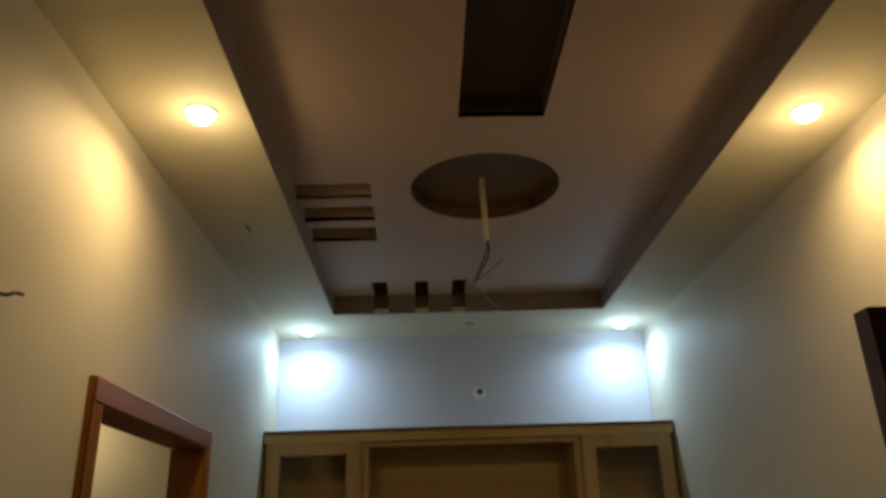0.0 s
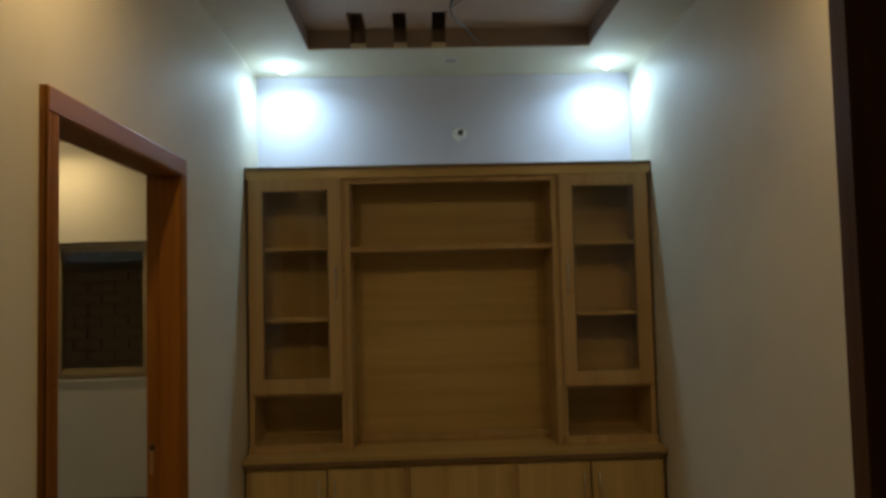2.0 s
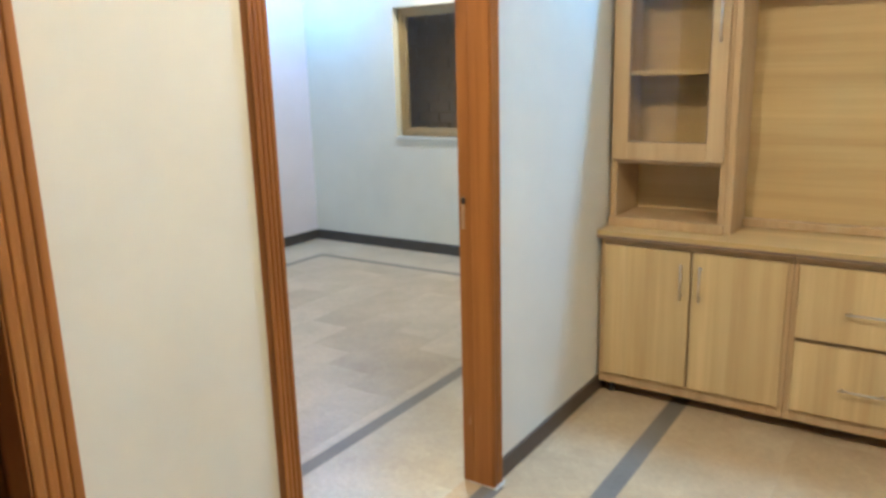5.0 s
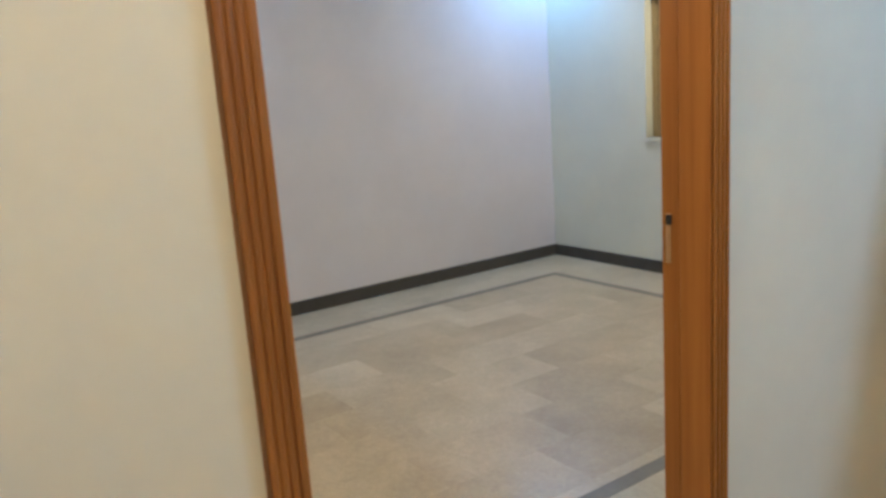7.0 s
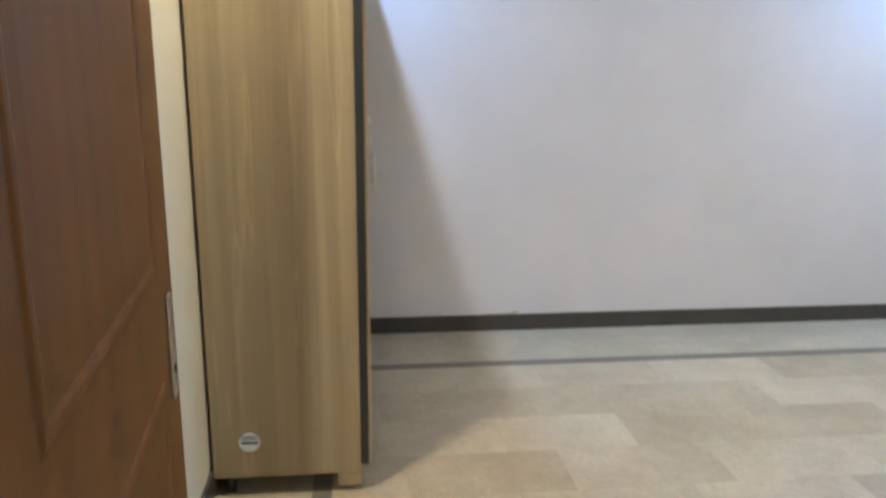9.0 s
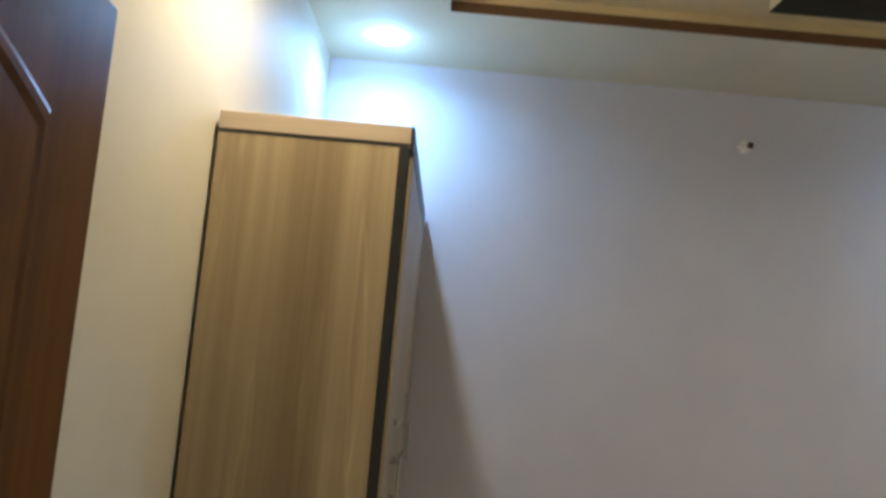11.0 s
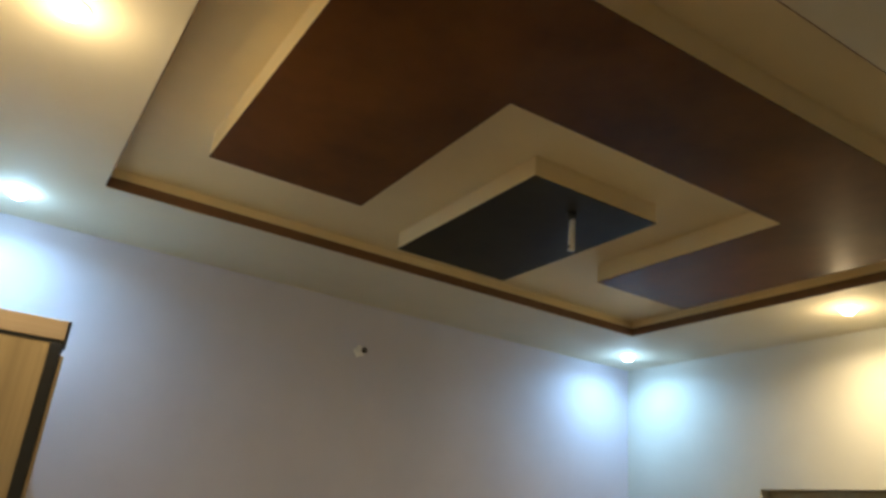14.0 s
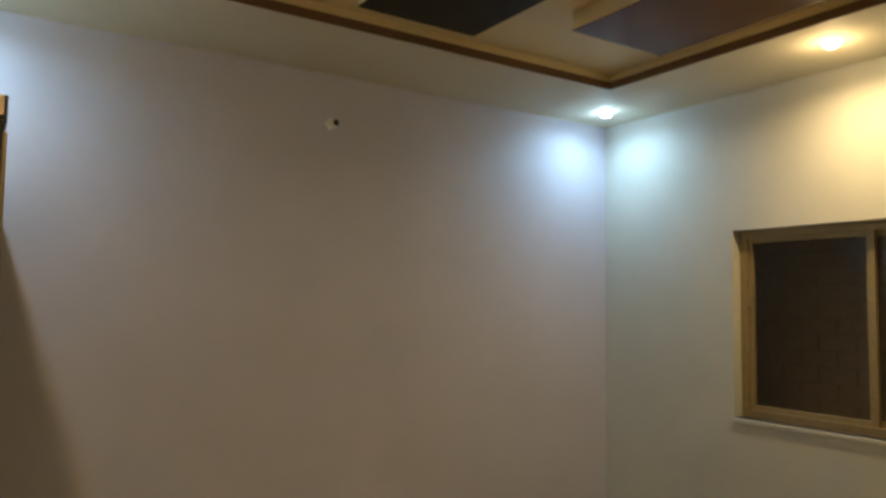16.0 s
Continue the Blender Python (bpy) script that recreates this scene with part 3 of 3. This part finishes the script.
def base_unit(x0, x1, kind, doors):
    u = thing("base_cabinet", ((x0 + x1) / 2, -0.2, 0), "", "cabinet", "base cabinets")
    u["label"] = "light oak base cabinet with two doors" if kind == "doors" else "light oak base cabinet with two drawers"
    o = Vector(u.location)

    def at(rows, bevel=0.002):
        return boxes(*[(a - o.x, b - o.x, c - o.y, d - o.y, e, f) for a, b, c, d, e, f in rows], bevel=bevel)
    part("body", at([(x0, x0 + 0.018, BF + 0.02, -0.012, PLINTH, CT0), (x1 - 0.018, x1, BF + 0.02, -0.012, PLINTH, CT0), (x0 + 0.018, x1 - 0.018, BF + 0.02, -0.012, PLINTH, PLINTH + 0.018),
                     (x0 + 0.018, x1 - 0.018, -0.03, -0.012, PLINTH + 0.018, CT0)]), OAK_FRAME, u)
    part("face_frame", at([(x0, x0 + 0.022, BF, BF + 0.02, PLINTH, CT0), (x1 - 0.022, x1, BF, BF + 0.02, PLINTH, CT0), (x0 + 0.022, x1 - 0.022, BF, BF + 0.02, 0.742, CT0), (x0 + 0.022, x1 - 0.022, BF, BF + 0.02, PLINTH, PLINTH + 0.052)]), OAK_FRAME, u)
    for a in (x0 + 0.05, x1 - 0.05):
        front = BF + 0.045 if a < 0.1 or a > 2.1 else BF + 0.20
        for b in (front, -0.08):
            smooth(part("foot", tube(bmesh.new(), (a - o.x, b - o.y, 0), (a - o.x, b - o.y, PLINTH), 0.016, 14, 0.02), BLACK, u, "short black foot"))
    for a, b, c, d, hx in doors:
        if kind == "doors":
            p = part("door", at([(a, b, BF - 0.017, BF + 0.001, c, d)]), OAK, u)
            bar_handle(p, hx - o.x, BF - 0.017 - o.y, 0.53, 0.69)
        else:
            p = part("drawer_front", at([(a, b, BF - 0.017, BF + 0.001, c, d)]), OAK, u)
            mid = (a + b) / 2 - o.x
            bar_handle(p, hx, BF - 0.017 - o.y, mid - 0.085, mid + 0.085, False)
    # Dark sheet added behind the fronts; its colour stands for shade in the gaps.
    part("shadow_gap", at([(x0 + 0.024, x1 - 0.024, BF + 0.0012, BF + 0.004, PLINTH + 0.052, 0.742)], 0), EDGE, u, "dark sheet for the shade in the gaps behind the fronts")
    return u


base_unit(0.014, 0.836, "doors", [(0.04, 0.428, 0.112, 0.74, 0.395), (0.438, 0.818, 0.112, 0.74, 0.475)])
base_unit(0.838, 1.406, "drawers", [(0.862, 1.385, 0.432, 0.74, 0.565), (0.862, 1.385, 0.112, 0.412, 0.245)])
base_unit(1.408, 2.196, "doors", [(1.424, 1.800, 0.112, 0.74, 1.765), (1.810, 2.178, 0.112, 0.74, 1.845)])
top = thing("worktop", (1.105, -0.24, CT0), "light oak laminate worktop with a thin dark front edge", "worktop")
part("board", boxes((-1.1, 1.1, -0.225, 0.236, 0.0135, CT1 - CT0 - 0.003), bevel=0.002), OAK_FLAT, top)
part("edge_line", boxes((-1.1, 1.1, -0.2275, 0.236, 0, 0.013), bevel=0.001), EDGE, top, "thin dark walnut edging")
part("surface", boxes((-1.1, 1.1, -0.232, 0.236, CT1 - CT0 - 0.003, CT1 - CT0), bevel=0.001), OAK_FLAT, top, "oak laminate surface")



def glazed_unit(x0, x1, side):
    u = thing("glass_cabinet", ((x0 + x1) / 2, -0.18, CT1), "light oak wall cabinet with glazed door above an open niche", "cabinet", "glazed cabinets")
    o = Vector(u.location)

    def at(rows, bevel=0.002):
        return boxes(*[(a - o.x, b - o.x, c - o.y, d - o.y, e - o.z, f - o.z) for a, b, c, d, e, f in rows], bevel=bevel)
    s = 0.028
    part("side_panel", at([(x0, x0 + s, UF, -0.012, CT1, 2.27)]), OAK_FRAME, u)
    part("side_panel", at([(x1 - s, x1, UF, -0.012, CT1, 2.27)]), OAK_FRAME, u)
    part("back_panel", at([(x0 + s, x1 - s, -0.03, -0.012, CT1, 2.27)]), OAK_FLAT, u)
    part("niche_floor", at([(x0, x1, UF - 0.02, UF - 0.001, CT1 + 0.001, CT1 + 0.045), (x0 + s, x1 - s, UF, -0.03, CT1 + 0.001, CT1 + 0.045)]), OAK_FRAME, u)
    part("bottom_board", at([(x0 + s, x1 - s, UF + 0.002, -0.03, 1.105, 1.127)]), OAK_FRAME, u)
    for z in (1.497, 1.89):
        part("shelf", at([(x0 + s, x1 - s, UF + 0.05, -0.03, z, z + 0.02)]), OAK_FLAT, u)
    a, b, c, d, w = x0 + 0.01, x1 - 0.014, 1.122, 2.272, 0.072
    f, g = UF - 0.02, UF - 0.001
    door = part("door", at([(a, a + w, f, g, c, d), (b - w, b, f, g, c, d), (a + w, b - w, f, g, d - 0.064, d), (a + w, b - w, f, g, c, c + 0.08)]), OAK_FRAME, u, "oak door frame round clear glass")
    pane = part("glass", at([(a + w - 0.004, b - w + 0.004, f + 0.008, f + 0.012, c + 0.076, d - 0.06)], 0), GLASS, door, "clear glass pane")
    pane.visible_shadow = False
    part("glass_bead", at([(a + w, a + w + 0.006, f + 0.002, f + 0.008, c + 0.08, d - 0.064), (b - w - 0.006, b - w, f + 0.002, f + 0.008, c + 0.08, d - 0.064),
                           (a + w, b - w, f + 0.002, f + 0.008, d - 0.07, d - 0.064), (a + w, b - w, f + 0.002, f + 0.008, c + 0.08, c + 0.086)], 0), EDGE, door, "dark bead")
    bar_handle(door, (b - 0.032 if side < 0 else a + 0.032) - o.x, f - o.y, 1.62 - o.z, 1.79 - o.z)
    return u


glazed_unit(0.012, 0.531, -1)
glazed_unit(1.69, 2.198, 1)
mid = thing("media_panel", (1.11, -0.1, CT1), "light oak back panel with one shelf between the glazed cabinets", "wall unit")
part("back_panel", boxes((-0.578, 0.579, 0.05, 0.088, 0, 1.462), bevel=0), OAK_FLAT, mid)
for x in (-0.578, 0.551):
    part("upright", boxes((x, x + 0.028, -0.232, 0.05, 0, 1.462), bevel=0.002), OAK_FRAME, mid)
part("shelf", boxes((-0.55, 0.551, -0.205, 0.05, 1.066, 1.09), bevel=0.002), OAK_FRAME, mid)
part("ledge", boxes((-0.55, 0.551, 0.0, 0.05, 0.001, 0.036), bevel=0.003), OAK_FRAME, mid)
part("head_rail", boxes((-0.55, 0.551, -0.232, -0.212, 1.434, 1.462), bevel=0.002), OAK_FRAME, mid)
cor = thing("cabinet_cornice", (1.105, -0.18, 2.27), "oak top board over the whole display unit, dark edged", "cornice")
part("fascia", boxes((-1.1, 1.1, -0.172, -0.152, 0.001, 0.05), bevel=0.002), OAK_FLAT, cor)
part("top_board", boxes((-1.103, 1.103, -0.18, 0.168, 0.05, 0.068), bevel=0.002), EDGE, cor, "dark walnut-edged top board")
part("underside", boxes((-1.1, 1.1, -0.152, 0.168, 0.001, 0.012), bevel=0), OAK_FRAME, cor)


# ---- wardrobe ----
def wardrobe():
    x0, x1, yb, yf, z0, z1 = WEST + 0.014, -2.07, SOUTH + 0.013, -2.105, 0.07, 2.145
    u = thing("wardrobe", ((x0 + x1) / 2, (yb + yf) / 2, 0), "tall streaked ash laminate wardrobe with black edging", "wardrobe")
    o = Vector(u.location)

    def at(rows, bevel=0.002):
        return boxes(*[(a - o.x, b - o.x, c - o.y, d - o.y, e, f) for a, b, c, d, e, f in rows], bevel=bevel)
    part("side_panel", at([(x1 - 0.018, x1, yb, yf - 0.033, z0, 2.085)]), WARDROBE, u)
    part("side_panel", at([(x0, x0 + 0.018, yb, yf - 0.024, z0, 2.085)]), WARDROBE, u)
    part("edging", at([(x1 - 0.02, x1 + 0.001, yf - 0.033, yf - 0.004, z0 + 0.03, 2.085)]), BLACK, u, "black plastic edging")
    part("body", at([(x0 + 0.018, x1 - 0.021, yb, yf - 0.03, z0, 2.083)]), WARDROBE, u)
    # Black strip draws the shadow line below the top band.
    part("shadow_strip", at([(x0, x1 + 0.001, yb, yf - 0.01, 2.085, 2.093)], 0), BLACK, u, "black strip for the shadow under the top band")
    part("top_band", at([(x0, x1 + 0.002, yb, yf - 0.004, 2.093, z1)]), BANDWOOD, u, "pale ash top band")
    part("band_edge", at([(x0, x1 + 0.002, yf - 0.004, yf + 0.004, 2.075, z1)]), BLACK, u, "black front edge of the top band")
    n = 4
    w = (x1 - x0) / n
    for k in range(n):
        a, b = x0 + k * w + 0.002, x0 + (k + 1) * w - 0.002
        d = part("door", at([(a, b, yf - 0.004, yf + 0.006, z0 + 0.035, 2.055)]), WARDROBE, u)
        hx = (b - 0.03 if k % 2 == 0 else a + 0.03) - o.x
        bm = tube(bmesh.new(), (hx, yf + 0.032 - o.y, 1.02), (hx, yf + 0.032 - o.y, 1.17), 0.005, 10)
        for z in (1.035, 1.155):
            tube(bm, (hx, yf + 0.005 - o.y, z), (hx, yf + 0.032 - o.y, z), 0.0045, 8)
        smooth(part("handle", bm, CHROME, d, "slim steel handle"))
        if k % 2 == 1:
            smooth(part("lock", tube(bmesh.new(), (hx, yf + 0.005 - o.y, 1.28), (hx, yf + 0.022 - o.y, 1.28), 0.011, 12), CHROME, d, "small steel lock"))
    for a in (x0 + 0.05, x1 - 0.045):
        for b in (yb + 0.05, yf - 0.085):
            smooth(part("foot", tube(bmesh.new(), (a - o.x, b - o.y, 0), (a - o.x, b - o.y, z0), 0.017, 14, 0.022), BLACK, u, "short black foot"))
    part("end_leg", at([(x1 - 0.05, x1, yf - 0.115, yf - 0.03, 0.02, z0)]), WARDROBE, u)
    bm = bmesh.new()
    bmesh.ops.create_circle(bm, cap_ends=True, radius=0.036, segments=32, matrix=Matrix.Translation((x1 + 0.0015 - o.x, -2.52 - o.y, 0.205)) @ Matrix.Rotation(radians(90), 4, "Y"))
    st = part("sticker", bm, WHITE, u, "round white sticker with blue bars")
    for z, h in ((0.226, 0.004), (0.217, 0.004), (0.203, 0.009)):
        part("sticker_bar", at([(x1 + 0.002, x1 + 0.003, -2.548, -2.492, z - h / 2, z + h / 2)], 0), NAVY, st)


FILLER = plain("white_filler", (0.88, 0.88, 0.86), 0.7)
NAVY = plain("navy_ink", (0.03, 0.05, 0.16), 0.5)
wardrobe()

# ---- lamps and ceiling fittings ----
DIFF = {COOL: glow("cool_diffuser", COOL, 45.0), WARM: glow("warm_diffuser", WARM, 32.0)}
for x, y, z, colour, watts, spill in DOWNLIGHTS:
    d = thing("downlight", (x, y, z), "round white recessed ceiling downlight, " + ("cool white, lit" if colour == COOL else "warm white, lit"), "ceiling light", "ceiling downlights")
    bm = bmesh.new()
    tube(bm, (0, 0, -0.005), (0, 0, 0.002), 0.047, 40, 0.0495)
    part("rim", bm, WHITE, d, "thin white rim")
    bm = bmesh.new()
    bmesh.ops.create_uvsphere(bm, u_segments=32, v_segments=12, radius=0.038, matrix=Matrix.Translation((0, 0, -0.005)) @ Matrix.Diagonal((1, 1, 0.8, 1)))
    smooth(part("diffuser", bm, DIFF[colour], d, "glowing diffuser"))
    lamp = bpy.data.lights.new("downlight_lamp", "AREA")
    lamp.shape, lamp.size, lamp.energy, lamp.color, lamp.spread = "DISK", 0.08, watts, colour, radians(165)
    ob = new("downlight_lamp", lamp)
    ob.location = (0, 0, -0.038)
    ob.parent = d
    # Added fill lamp, no real bulb: hangs below the fitting to brighten ceiling and tray.
    halo = bpy.data.lights.new("downlight_spill_fill", "POINT")
    halo.shadow_soft_size, halo.energy, halo.color = 0.03, spill, colour
    ob = new("downlight_spill_fill", halo)
    ob.location = (0, 0, -0.12)
    ob.parent = d

pipe = thing("fan_conduit", (1.11, -1.82, 2.818), "cream plastic conduit hanging from the round recess", "conduit")
smooth(part("pipe", tube(bmesh.new(), (0, 0, 0), (-0.005, 0.0, 0.262), 0.0115, 20), PVC, pipe))


def cable(name, pts, r, parent, label=""):
    cu = bpy.data.curves.new(name, "CURVE")
    cu.dimensions, cu.bevel_depth, cu.bevel_resolution, cu.resolution_u = "3D", r, 2, 8
    sp = cu.splines.new("BEZIER")
    sp.bezier_points.add(len(pts) - 1)
    for b, p in zip(sp.bezier_points, pts):
        b.co, b.handle_left_type, b.handle_right_type = p, "AUTO", "AUTO"
    cu.materials.append(WIRE)
    ob = new(name, cu)
    ob.parent = parent
    if label:
        ob["label"] = label
    return ob


cable("wire", [(0, 0, 0.02), (0.008, 0.02, -0.04), (-0.02, 0.10, -0.09), (-0.03, 0.35, -0.055), (0.06, 0.8, 0.03), (0.17, 1.22, 0.095), (0.20, 1.33, 0.118)], 0.0035, pipe, "dark loose electric wire")
cable("wire", [(0.004, 0, 0.02), (0.0, 0.02, -0.03), (-0.026, 0.10, -0.082), (-0.034, 0.32, -0.052)], 0.0028, pipe)
cable("wire", [(-0.03, 0.34, -0.053), (0.03, 0.30, -0.02), (0.07, 0.28, 0.01), (0.09, 0.26, 0.02)], 0.0018, pipe)
hang = thing("fan_hook", (-1.955, -0.505, GZ), "white plastic tube hanging from a dark hook", "conduit")
smooth(part("hook", tube(bmesh.new(), (0, 0, -0.035), (0, 0, 0.004), 0.013, 16, 0.02), BLACK, hang, "dark metal hook"))
smooth(part("tube", tube(bmesh.new(), (0, 0, -0.155), (0.004, 0, -0.03), 0.0135, 20, 0.012), WHITE, hang))
part("mark", boxes((-0.004, 0.008, -0.0145, -0.0125, -0.148, -0.138)), BLACK, hang)


spare = thing("unlit_downlight", (1.132, -0.30, HALL_Z), "round grey ceiling light, unlit", "ceiling light")
smooth(part("rim", tube(bmesh.new(), (0, 0, -0.004), (0, 0, 0.002), 0.042, 32, 0.044), WHITE, spare, "thin white rim"))
part("lens", tube(bmesh.new(), (0, 0, -0.0055), (0, 0, -0.0042), 0.034, 32), PLASTER, spare, "dull unlit lens")
hook = thing("ceiling_hook", (0.185, -1.76, HALL_Z), "small bent wire hook in the ceiling", "hook")
cable("wire", [(0, 0, 0.004), (0.004, 0.002, -0.012), (0.016, 0.004, -0.02), (0.018, 0.004, -0.034)], 0.003, hook)
stub = thing("wire_stub", (0, -2.942, 2.267), "short dark wire stub in the wall", "wire")
cable("wire", [(-0.004, 0, 0), (0.012, 0.002, -0.004), (0.022, 0.012, 0.003), (0.03, 0.03, 0.005)], 0.004, stub)


def wall_outlet(name, m, label, size=0.052, dot=(0.004, 0.012)):
    """An unfinished outlet: a broken plaster patch round a dark pipe end."""
    d = thing(name, (0, 0, 0), label, "wall outlet")
    bm = bmesh.new()
    bmesh.ops.create_circle(bm, cap_ends=True, radius=size, segments=22)
    for v in bm.verts:
        v.co *= 0.8 + 0.45 * noise.noise(v.co * 30 + Vector((3, 1, 7)))
        v.co.y *= 0.85
    made = bmesh.ops.extrude_face_region(bm, geom=bm.faces[:])
    bmesh.ops.translate(bm, vec=(0, 0, 0.003), verts=[g for g in made["geom"] if isinstance(g, bmesh.types.BMVert)])
    part("patch", bm, FILLER, d, "white filler patch")
    bm = bmesh.new()
    tube(bm, (*dot, 0.0), (*dot, 0.010), 0.017, 20)
    part("pipe_end", bm, BLACK, d, "dark open pipe end")
    d.matrix_basis = m
    return d


wall_outlet("wall_outlet", pose(1.19, -0.001, 2.572, 90, 0, 0), "unfinished round wall outlet in white filler")
wall_outlet("wall_outlet", pose(WEST + 0.001, -0.508, 2.634, 90, 0, 90), "unfinished round wall outlet in white filler", 0.044, (0.027, 0.010))
scr = thing("plaster_chip", (WEST + 0.0, -1.3, SK), "chipped plaster just above the skirting", "wall damage")
part("chip", boxes((0.0, 0.003, -0.12, 0.06, 0.0, 0.008), (0.0, 0.004, 0.05, 0.085, 0.0, 0.02), bevel=0.001), PLASTER, scr)

# ---- yard wall outside the window ----
yard = structure("backdrop_wall", boxes((-4.6, 0.4, 2.30, 2.5, -0.5, 3.3)), MORTAR, "rough brown brick yard wall outside the window", "brick wall")
structure("ground", boxes((-40, 40, NORTH + 0.2, 40, -0.6, -0.5)), BEDDING, "bare ground outside", "ground")
brick_me = bpy.data.meshes.new("brick")
bm = boxes((-0.112, 0.112, -0.012, 0.012, -0.044, 0.044), bevel=0.004)
bm.to_mesh(brick_me)
bm.free()
brick_me.materials.append(BRICK)
rnd = random.Random(5)
for r in range(16):
    for c in range(15):
        b = new("brick", brick_me)
        b.parent = yard
        b.location = (-3.9 + c * 0.238 + (0.119 if r % 2 else 0), 2.295 + rnd.uniform(-0.004, 0.004), 0.85 + r * 0.1)

# ---- floors: slabs and inlaid strips ----
tiles = {}


def tile(parent, x0, x1, y0, y1, material, name="tile", z=0.0):
    w, d = round(x1 - x0 - 0.0003, 4), round(y1 - y0 - 0.0003, 4)
    if w < 0.01 or d < 0.01:
        return
    key = (w, d, material.name)
    if key not in tiles:
        me = bpy.data.meshes.new(name)
        bm = bmesh.new()
        h, c = 0.012, 0.0003
        low = [bm.verts.new((sx * w / 2, sy * d / 2, -h)) for sx, sy in ((-1, -1), (1, -1), (1, 1), (-1, 1))]
        rim = [bm.verts.new((sx * w / 2, sy * d / 2, -c)) for sx, sy in ((-1, -1), (1, -1), (1, 1), (-1, 1))]
        up = [bm.verts.new((sx * (w / 2 - c), sy * (d / 2 - c), 0)) for sx, sy in ((-1, -1), (1, -1), (1, 1), (-1, 1))]
        bm.faces.new(up)
        for k in range(4):
            j = (k + 1) % 4
            bm.faces.new((rim[k], rim[j], up[j], up[k]))
            bm.faces.new((low[k], low[j], rim[j], rim[k]))
        bm.to_mesh(me)
        bm.free()
        me.materials.append(material)
        tiles[key] = me
    t = new(name, tiles[key])
    t.location = ((x0 + x1) / 2, (y0 + y1) / 2, z)
    t.parent = parent


def field(parent, x0, x1, y0, y1, ox, oy, material, w=0.3, d=0.61):
    """Slabs in running rows along y, cut at the field's edges."""
    k = math.floor((x0 - ox) / w)
    while ox + k * w < x1 - 0.004:
        a, b = max(x0, ox + k * w), min(x1, ox + (k + 1) * w)
        j = math.floor((y0 - oy) / d) - 1
        shift = d * (0.0, 0.44, 0.15, 0.62, 0.3)[k % 5]
        while oy + shift + j * d < y1 - 0.004:
            c, e = max(y0, oy + shift + j * d), min(y1, oy + shift + (j + 1) * d)
            if e - c > 0.01 and b - a > 0.01:
                tile(parent, a, b, c, e, material)
            j += 1
        k += 1


floor = structure("floor_room", boxes((WEST, EAST, SOUTH, NORTH, -0.1, -0.0115)), BEDDING, "polished beige marble slab floor with grey inlaid border", "floor")
BX0, BX1, BY0, BY1, BW = -3.25, -0.665, -2.312, 1.13, 0.07
field(floor, BX0 + BW, BX1 - BW, BY0 + BW, BY1 - BW, -2.59, -1.02, TILE)
for x0, x1, y0, y1 in ((BX0, BX0 + BW, BY0, BY1), (BX1 - BW, BX1, BY0, BY1), (BX0 + BW, BX1 - BW, BY1 - BW, BY1), (BX0 + BW, BX1 - BW, BY0, BY0 + BW)):
    tile(floor, x0, x1, y0, y1, GREY, "border_strip")
field(floor, WEST, BX0, SOUTH, NORTH, WEST - 0.01, -2.9, PALE, 0.6, 1.2)
field(floor, BX1, EAST, SOUTH, NORTH, BX1 - 0.01, -2.75, PALE, 0.6, 0.6)
field(floor, BX0, BX1, BY1, NORTH, BX0, BY1 - 0.01, PALE, 1.2, 0.6)
field(floor, BX0, BX1, SOUTH, BY0, BX0, SOUTH - 0.01, PALE, 0.6, 0.6)
floor = structure("floor_hall", boxes((EAST, HALL_W + 0.1, HALL_S, 0, -0.1, -0.0115)), BEDDING, "polished beige marble slab floor with grey inlaid strips", "floor")
tile(floor, EAST, -0.03, D1[0] - 0.03, D1[1] + 0.03, GOLD_PALE)
tile(floor, -0.03, 0.046, D1[0] - 0.03, D1[1] + 0.03, GREY, "border_strip")
tile(floor, 0.0, 0.046, HALL_S, D1[0] - 0.03, GOLD_PALE)
tile(floor, 0.0, 0.046, D1[1] + 0.03, 0, GOLD_PALE)
tile(floor, EAST, 0.0, D2[0] - 0.03, D2[1] + 0.03, GOLD_PALE)
H0, H1, HW = 0.345, 1.83, 0.082
tile(floor, H0, H0 + HW, HALL_S, 0, GREY, "border_strip")
tile(floor, H1, H1 + HW, HALL_S, 0, GREY, "border_strip")
field(floor, 0.046, H0, HALL_S, 0, -0.02, -5.6, GOLD_PALE, 0.6, 0.75)
field(floor, H1 + HW, HALL_W + 0.1, HALL_S, 0, H1 + HW - 0.01, -5.5, GOLD_PALE, 0.6, 0.75)
field(floor, H0 + HW, H1, HALL_S, 0, H0 + HW, -5.6, GOLD, 0.471, 0.61)
